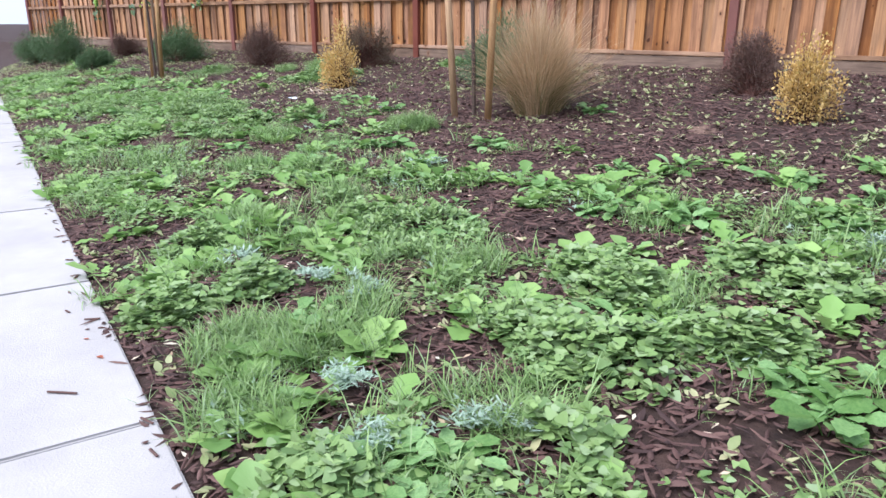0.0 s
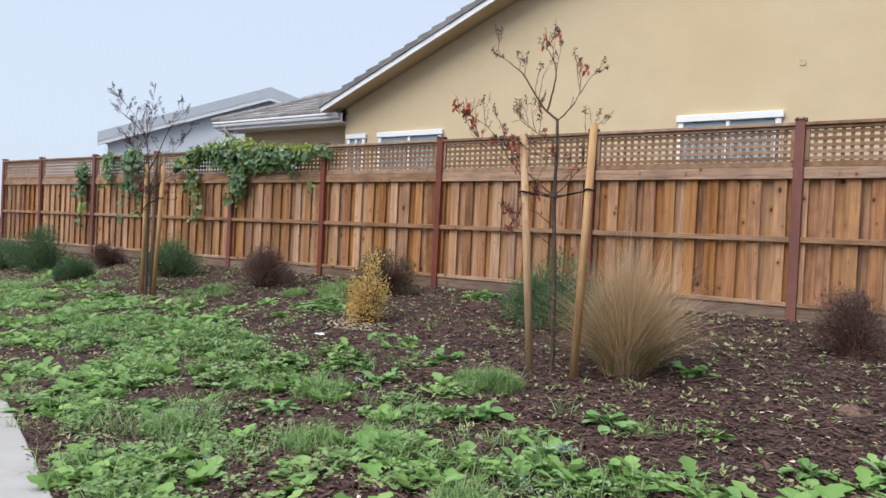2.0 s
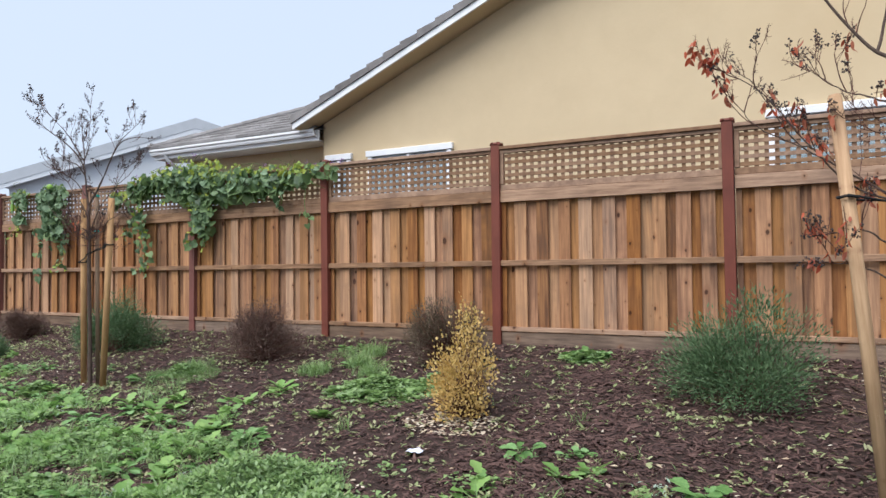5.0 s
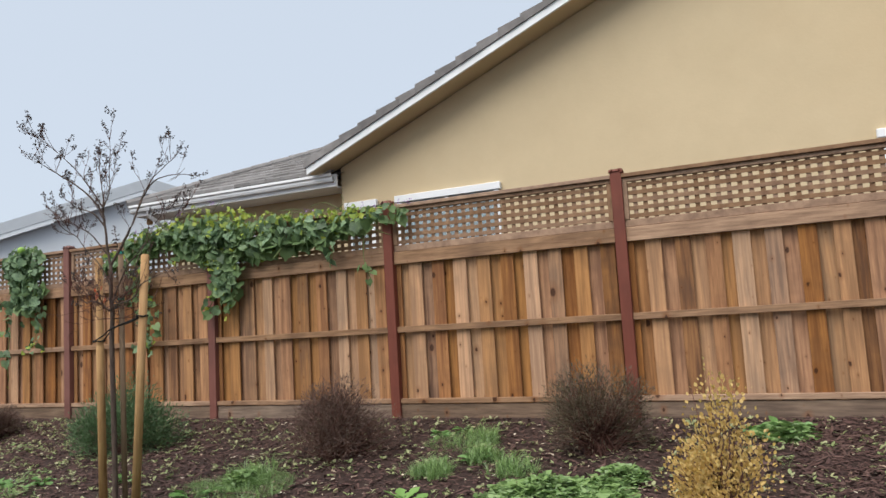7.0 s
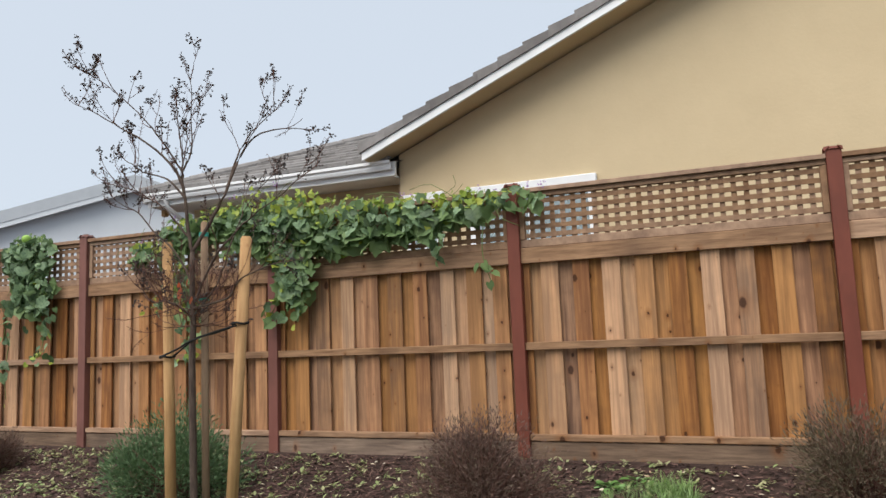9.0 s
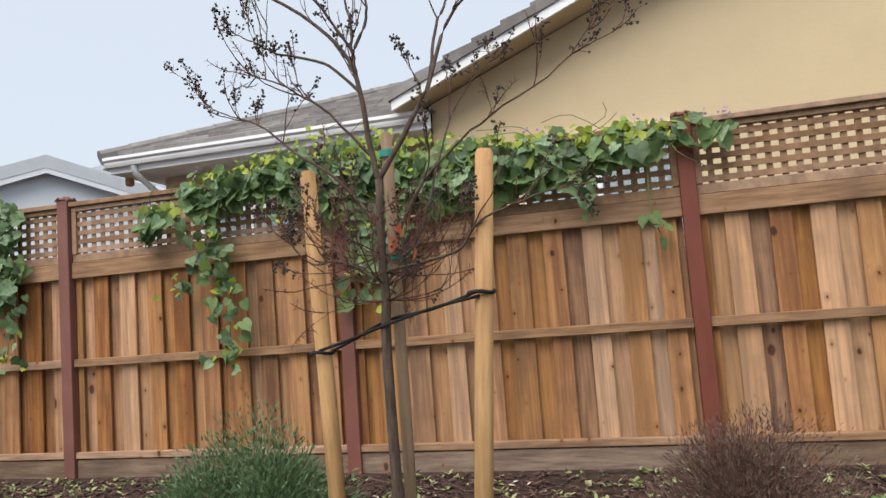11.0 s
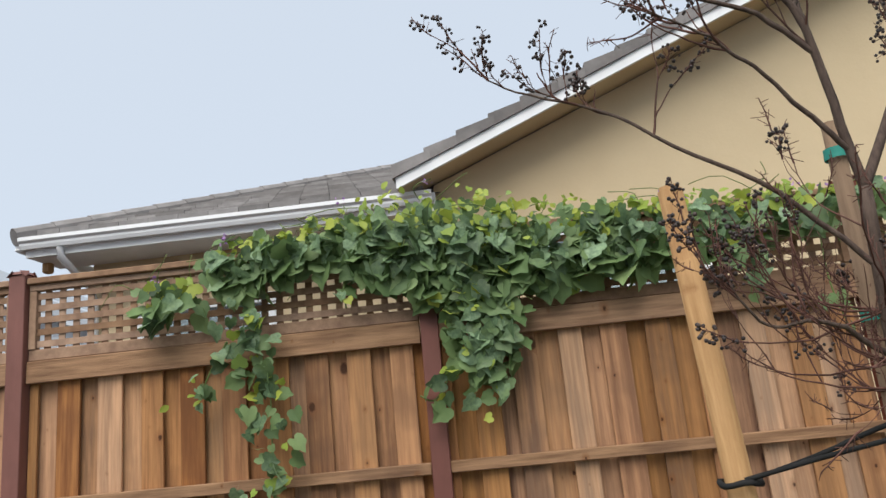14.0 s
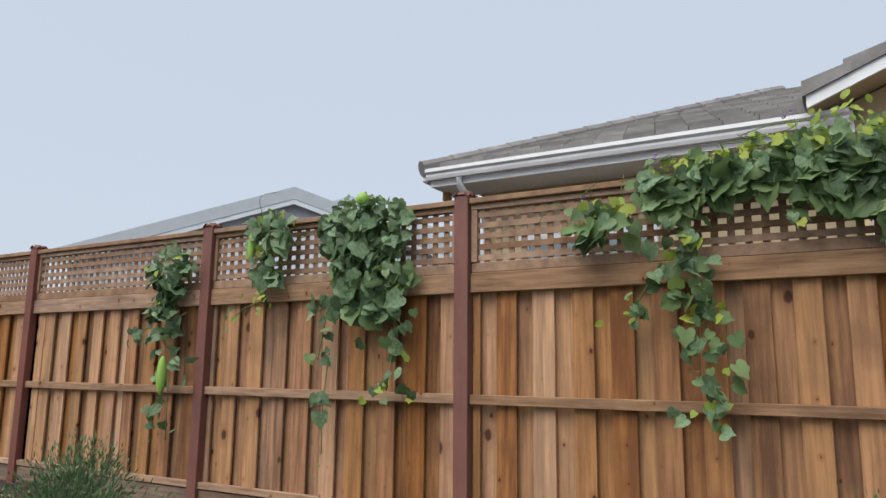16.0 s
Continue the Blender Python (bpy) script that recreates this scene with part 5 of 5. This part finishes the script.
def bark_chips(n):
    """Flat splinters of bark lying at all angles."""
    near = int(n * 0.6)
    pos = np.concatenate([scatter(near, (-6.5, 2.4), lambda x, y, d: 1.0 if d < 4.2 else 0.6), scatter(n - near, (-18.5, -5.5), lambda x, y, d: 1.0)])
    spilt = rng.choice(near, 60, replace=False)          # a few lie on the sidewalk's edge
    along_edge = np.array([-3.318, 1.41]) + ALONG * rng.uniform(-3, 5, (60, 1)) - NORMAL * rng.gamma(1.2, 0.035, (60, 1))
    pos[spilt] = np.concatenate([along_edge, np.full((60, 1), -0.005)], 1)
    pos[:, 2] += rng.uniform(0.002, 0.03, n)
    pos[spilt, 2] = rng.uniform(0.003, 0.008, 60)
    a, t, r = rng.uniform(0, 2 * np.pi, n), rng.normal(size=n) * 0.22, rng.normal(size=n) * 0.3
    t[spilt], r[spilt] = 0.0, 0.0
    way = np.stack([np.cos(a) * np.cos(t), np.sin(a) * np.cos(t), np.sin(t)], 1)
    side = np.stack([-np.sin(a), np.cos(a), r], 1)
    side /= np.linalg.norm(side, axis=1, keepdims=True)
    face = np.cross(way, side)
    ln, wd, th = rng.gamma(3.0, 0.0075, n) + 0.006, rng.gamma(3.0, 0.0016, n) + 0.0015, rng.uniform(0.0012, 0.004, n)
    splinter = np.array([(-1, 0.0, -0.5), (-0.25, -1, -1), (0.55, -0.75, -0.8), (1, 0.15, 0), (0.35, 1, -0.9), (-0.5, 0.8, -1), (-0.3, -0.3, 1), (0.45, 0.2, 0.9)], dtype=float)
    bent = np.broadcast_to(splinter, (n, 8, 3)) * rng.uniform(0.7, 1.3, (n, 8, 3))
    v = pos[:, None] + ln[:, None, None] * bent[..., :1] * way[:, None] + wd[:, None, None] * bent[..., 1:2] * side[:, None] + th[:, None, None] * bent[..., 2:] * face[:, None]
    q = np.array([(0, 1, 6), (1, 2, 6), (2, 7, 6), (2, 3, 7), (3, 4, 7), (4, 5, 7), (5, 6, 7), (5, 0, 6)])[None] + (np.arange(n) * 8)[:, None, None]
    pile = Pile()
    pile.add(v.reshape(-1, 3), q.reshape(-1, 3))
    stuff("bark_mulch", pile, MULCH, "dark red-brown shredded bark mulch covering the bed", "mulch")


bark_chips(140000)


# broad-leaved plants that stand apart, and scraps on the sidewalk
def weed_leaf(k):
    """A stalked leaf."""
    pile = Pile()
    pile.tube([(0, 0, 0), (0, 0.5, 0.05), (0, 1.0, 0.02)], 0.03, 4)
    pile.leaves(WAVY, np.array([[0, 0.95, 0.02]]), np.array([[0.1 * k - 0.1, 1.0, -0.5]]), np.array([[0.0, 0.4, 1.0]]), np.array([1.25]), 1.0)
    return pile.mesh("leaf", True)


WEED_LEAVES = [weed_leaf(k) for k in range(4)]


def leafy_plant(k):
    local = np.random.default_rng(100 + k)
    plant = tagged(empty("leafy_weed"), "bright green broad-leaved weed growing in dark mulch", "weed", "broad-leaved weeds in the bed")
    for i in range(14 + 3 * k):
        ob = link("leaf", WEED_LEAVES[(i + k) % 4], WEED_LEAF, plant)
        s = local.uniform(0.055, 0.10)
        ob.matrix_local = Matrix.LocRotScale((local.normal() * 0.035, local.normal() * 0.035, 0.0), Euler((local.uniform(0.35, 1.2), local.uniform(-0.4, 0.4), local.uniform(0, 6.28))), (s, s, s))
    return plant


PLANTS = [leafy_plant(k) for k in range(5)]
near_spots = [(-0.18, 2.07), (-0.06, 2.15), (-0.28, 2.15), (-0.12, 1.98), (-1.08, 3.48), (-1.24, 3.5), (-1.54, 3.46), (-1.06, 1.14), (-0.91, 1.2), (-1.13, 1.03), (-1.0, 1.05), (-2.14, 2.72), (-2.1, 3.67),
              (-0.6, 3.84), (-0.37, 3.68), (-0.87, 2.21), (-6.11, 4.74), (-5.96, 3.85), (-6.12, 3.16), (-5.22, 3.66), (-4.32, 4.07), (-3.9, 4.14), (-3.85, 4.2), (-4.93, 5.4), (-3.1, 4.53), (-6.13, 5.85), (-7.75, 4.81), (-8.53, 4.34), (-9.88, 5.53), (-8.18, 5.54)]
far_spots = [(-3.4, 4.0), (-5.0, 4.6), (-5.4, 4.75), (-4.6, 3.9), (-4.0, 3.5), (-2.9, 3.5), (-8.7, 5.6), (-9.2, 5.7), (-9.0, 5.2), (-10.2, 5.6), (-6.3, 4.2), (-6.7, 3.7), (-6.6, 8.55), (-6.45, 8.6), (-9.4, 8.4), (-9.2, 8.5), (-8.8, 7.7),
             (-5.8, 5.9), (-3.0, 6.1), (-12.9, 7.0), (-11.9, 7.1), (-10.8, 6.7), (-13.4, 6.9), (-11.0, 6.0), (-11.6, 6.1), (-12.4, 6.2), (-8.1, 5.0), (-8.9, 5.45), (-9.5, 5.75), (-9.9, 5.9), (-8.6, 4.8), (-7.7, 5.2), (-5.6, 4.6), (-6.0, 4.5),
             (-1.9, 4.3), (-1.5, 4.4), (-0.9, 4.4), (-0.4, 4.2), (-1.9, 1.6), (-1.6, 3.35), (-2.4, 3.2), (-0.5, 5.0)]
spots = near_spots + far_spots
for i, (x, y) in enumerate(spots):
    s = random.uniform(0.7, 1.05) if i < len(near_spots) else random.uniform(0.5, 0.95)
    m = Matrix.LocRotScale((x, y, ground_z(x, y) - 0.004), Euler((0, 0, random.uniform(0, 6.28))), None)
    if i < 5:
        ob = PLANTS[i]
        ob.matrix_world = m
    else:
        ob = copy_thing(PLANTS[i % 5], m)
    ob.scale = (s, s, s)

start_joint = np.array([-3.318, 1.41])
for along_, off, ln, kind in ((-1.2, 0.24, 0.10, 0), (-0.95, 0.10, 0.05, 1), (-0.55, 0.06, 0.06, 0), (-0.4, 0.14, 0.035, 0), (-0.75, 0.12, 0.03, 1), (-2.3, 0.07, 0.05, 1), (-0.2, 0.05, 0.05, 0), (-0.32, 0.03, 0.05, 0), (-1.9, 0.5, 0.03, 1), (0.4, 0.05, 0.04, 0), (1.1, 0.04, 0.05, 0), (-1.55, 0.03, 0.06, 0), (-1.75, 0.05, 0.05, 0)):
    q = start_joint + ALONG * along_ - NORMAL * off
    if kind:
        pile = Pile()
        pile.leaves(OVAL, np.array([[0, 0, 0.0]]), np.array([[1.0, 0.3, 0.05]]), np.array([[0, 0.2, 1.0]]), np.array([ln]), 1.3)
        ob = tagged(link("fallen_leaf", pile.mesh("fallen_leaf"), RED_LEAF), "curled orange-red leaf lying on the sidewalk", "leaf", "fallen leaves")
    else:
        ob = tagged(part("bark_piece", box((-ln * 0.55, -0.005, 0), (ln * 0.55, 0.004, 0.006), 0.002), MULCH), "dark splinter of bark on the sidewalk", "bark piece", "bark pieces on the sidewalk")
    ob.location = (q[0], q[1], 0.003)
    ob.rotation_euler = (0, 0, random.uniform(-0.6, 0.9))

px0, py0 = -6.80, 5.62
bm = bmesh.new()
bmesh.ops.create_grid(bm, x_segments=5, y_segments=5, size=0.045)
for v in bm.verts:
    v.co.z = 0.018 * noise.noise(v.co * 30) + 0.02
scrap = part("paper_scrap", bm, PAPER)
scrap.location = (px0, py0, ground_z(px0, py0) + 0.015)
tagged(scrap, "crumpled pale blue paper scrap on mulch", "paper scrap")


# a low ant hill of fine soil among the seedlings
bm = bmesh.new()
bmesh.ops.create_grid(bm, x_segments=22, y_segments=22, size=0.24)
for v in bm.verts:
    r = v.co.length
    v.co.z = 0.045 * math.exp(-(r / 0.11) ** 2) * (1 + 0.5 * noise.noise(v.co * 22)) + ground_z(-1.85 + v.co.x, 5.64 + v.co.y) - 0.012 - 0.02 * (r > 0.2)
hill = part("ant_hill", bm, ANT_SOIL, smooth=True)
hill.location = (-1.85, 5.64, 0.0)
tagged(hill, "low mound of loose tan soil among bark mulch", "soil mound")
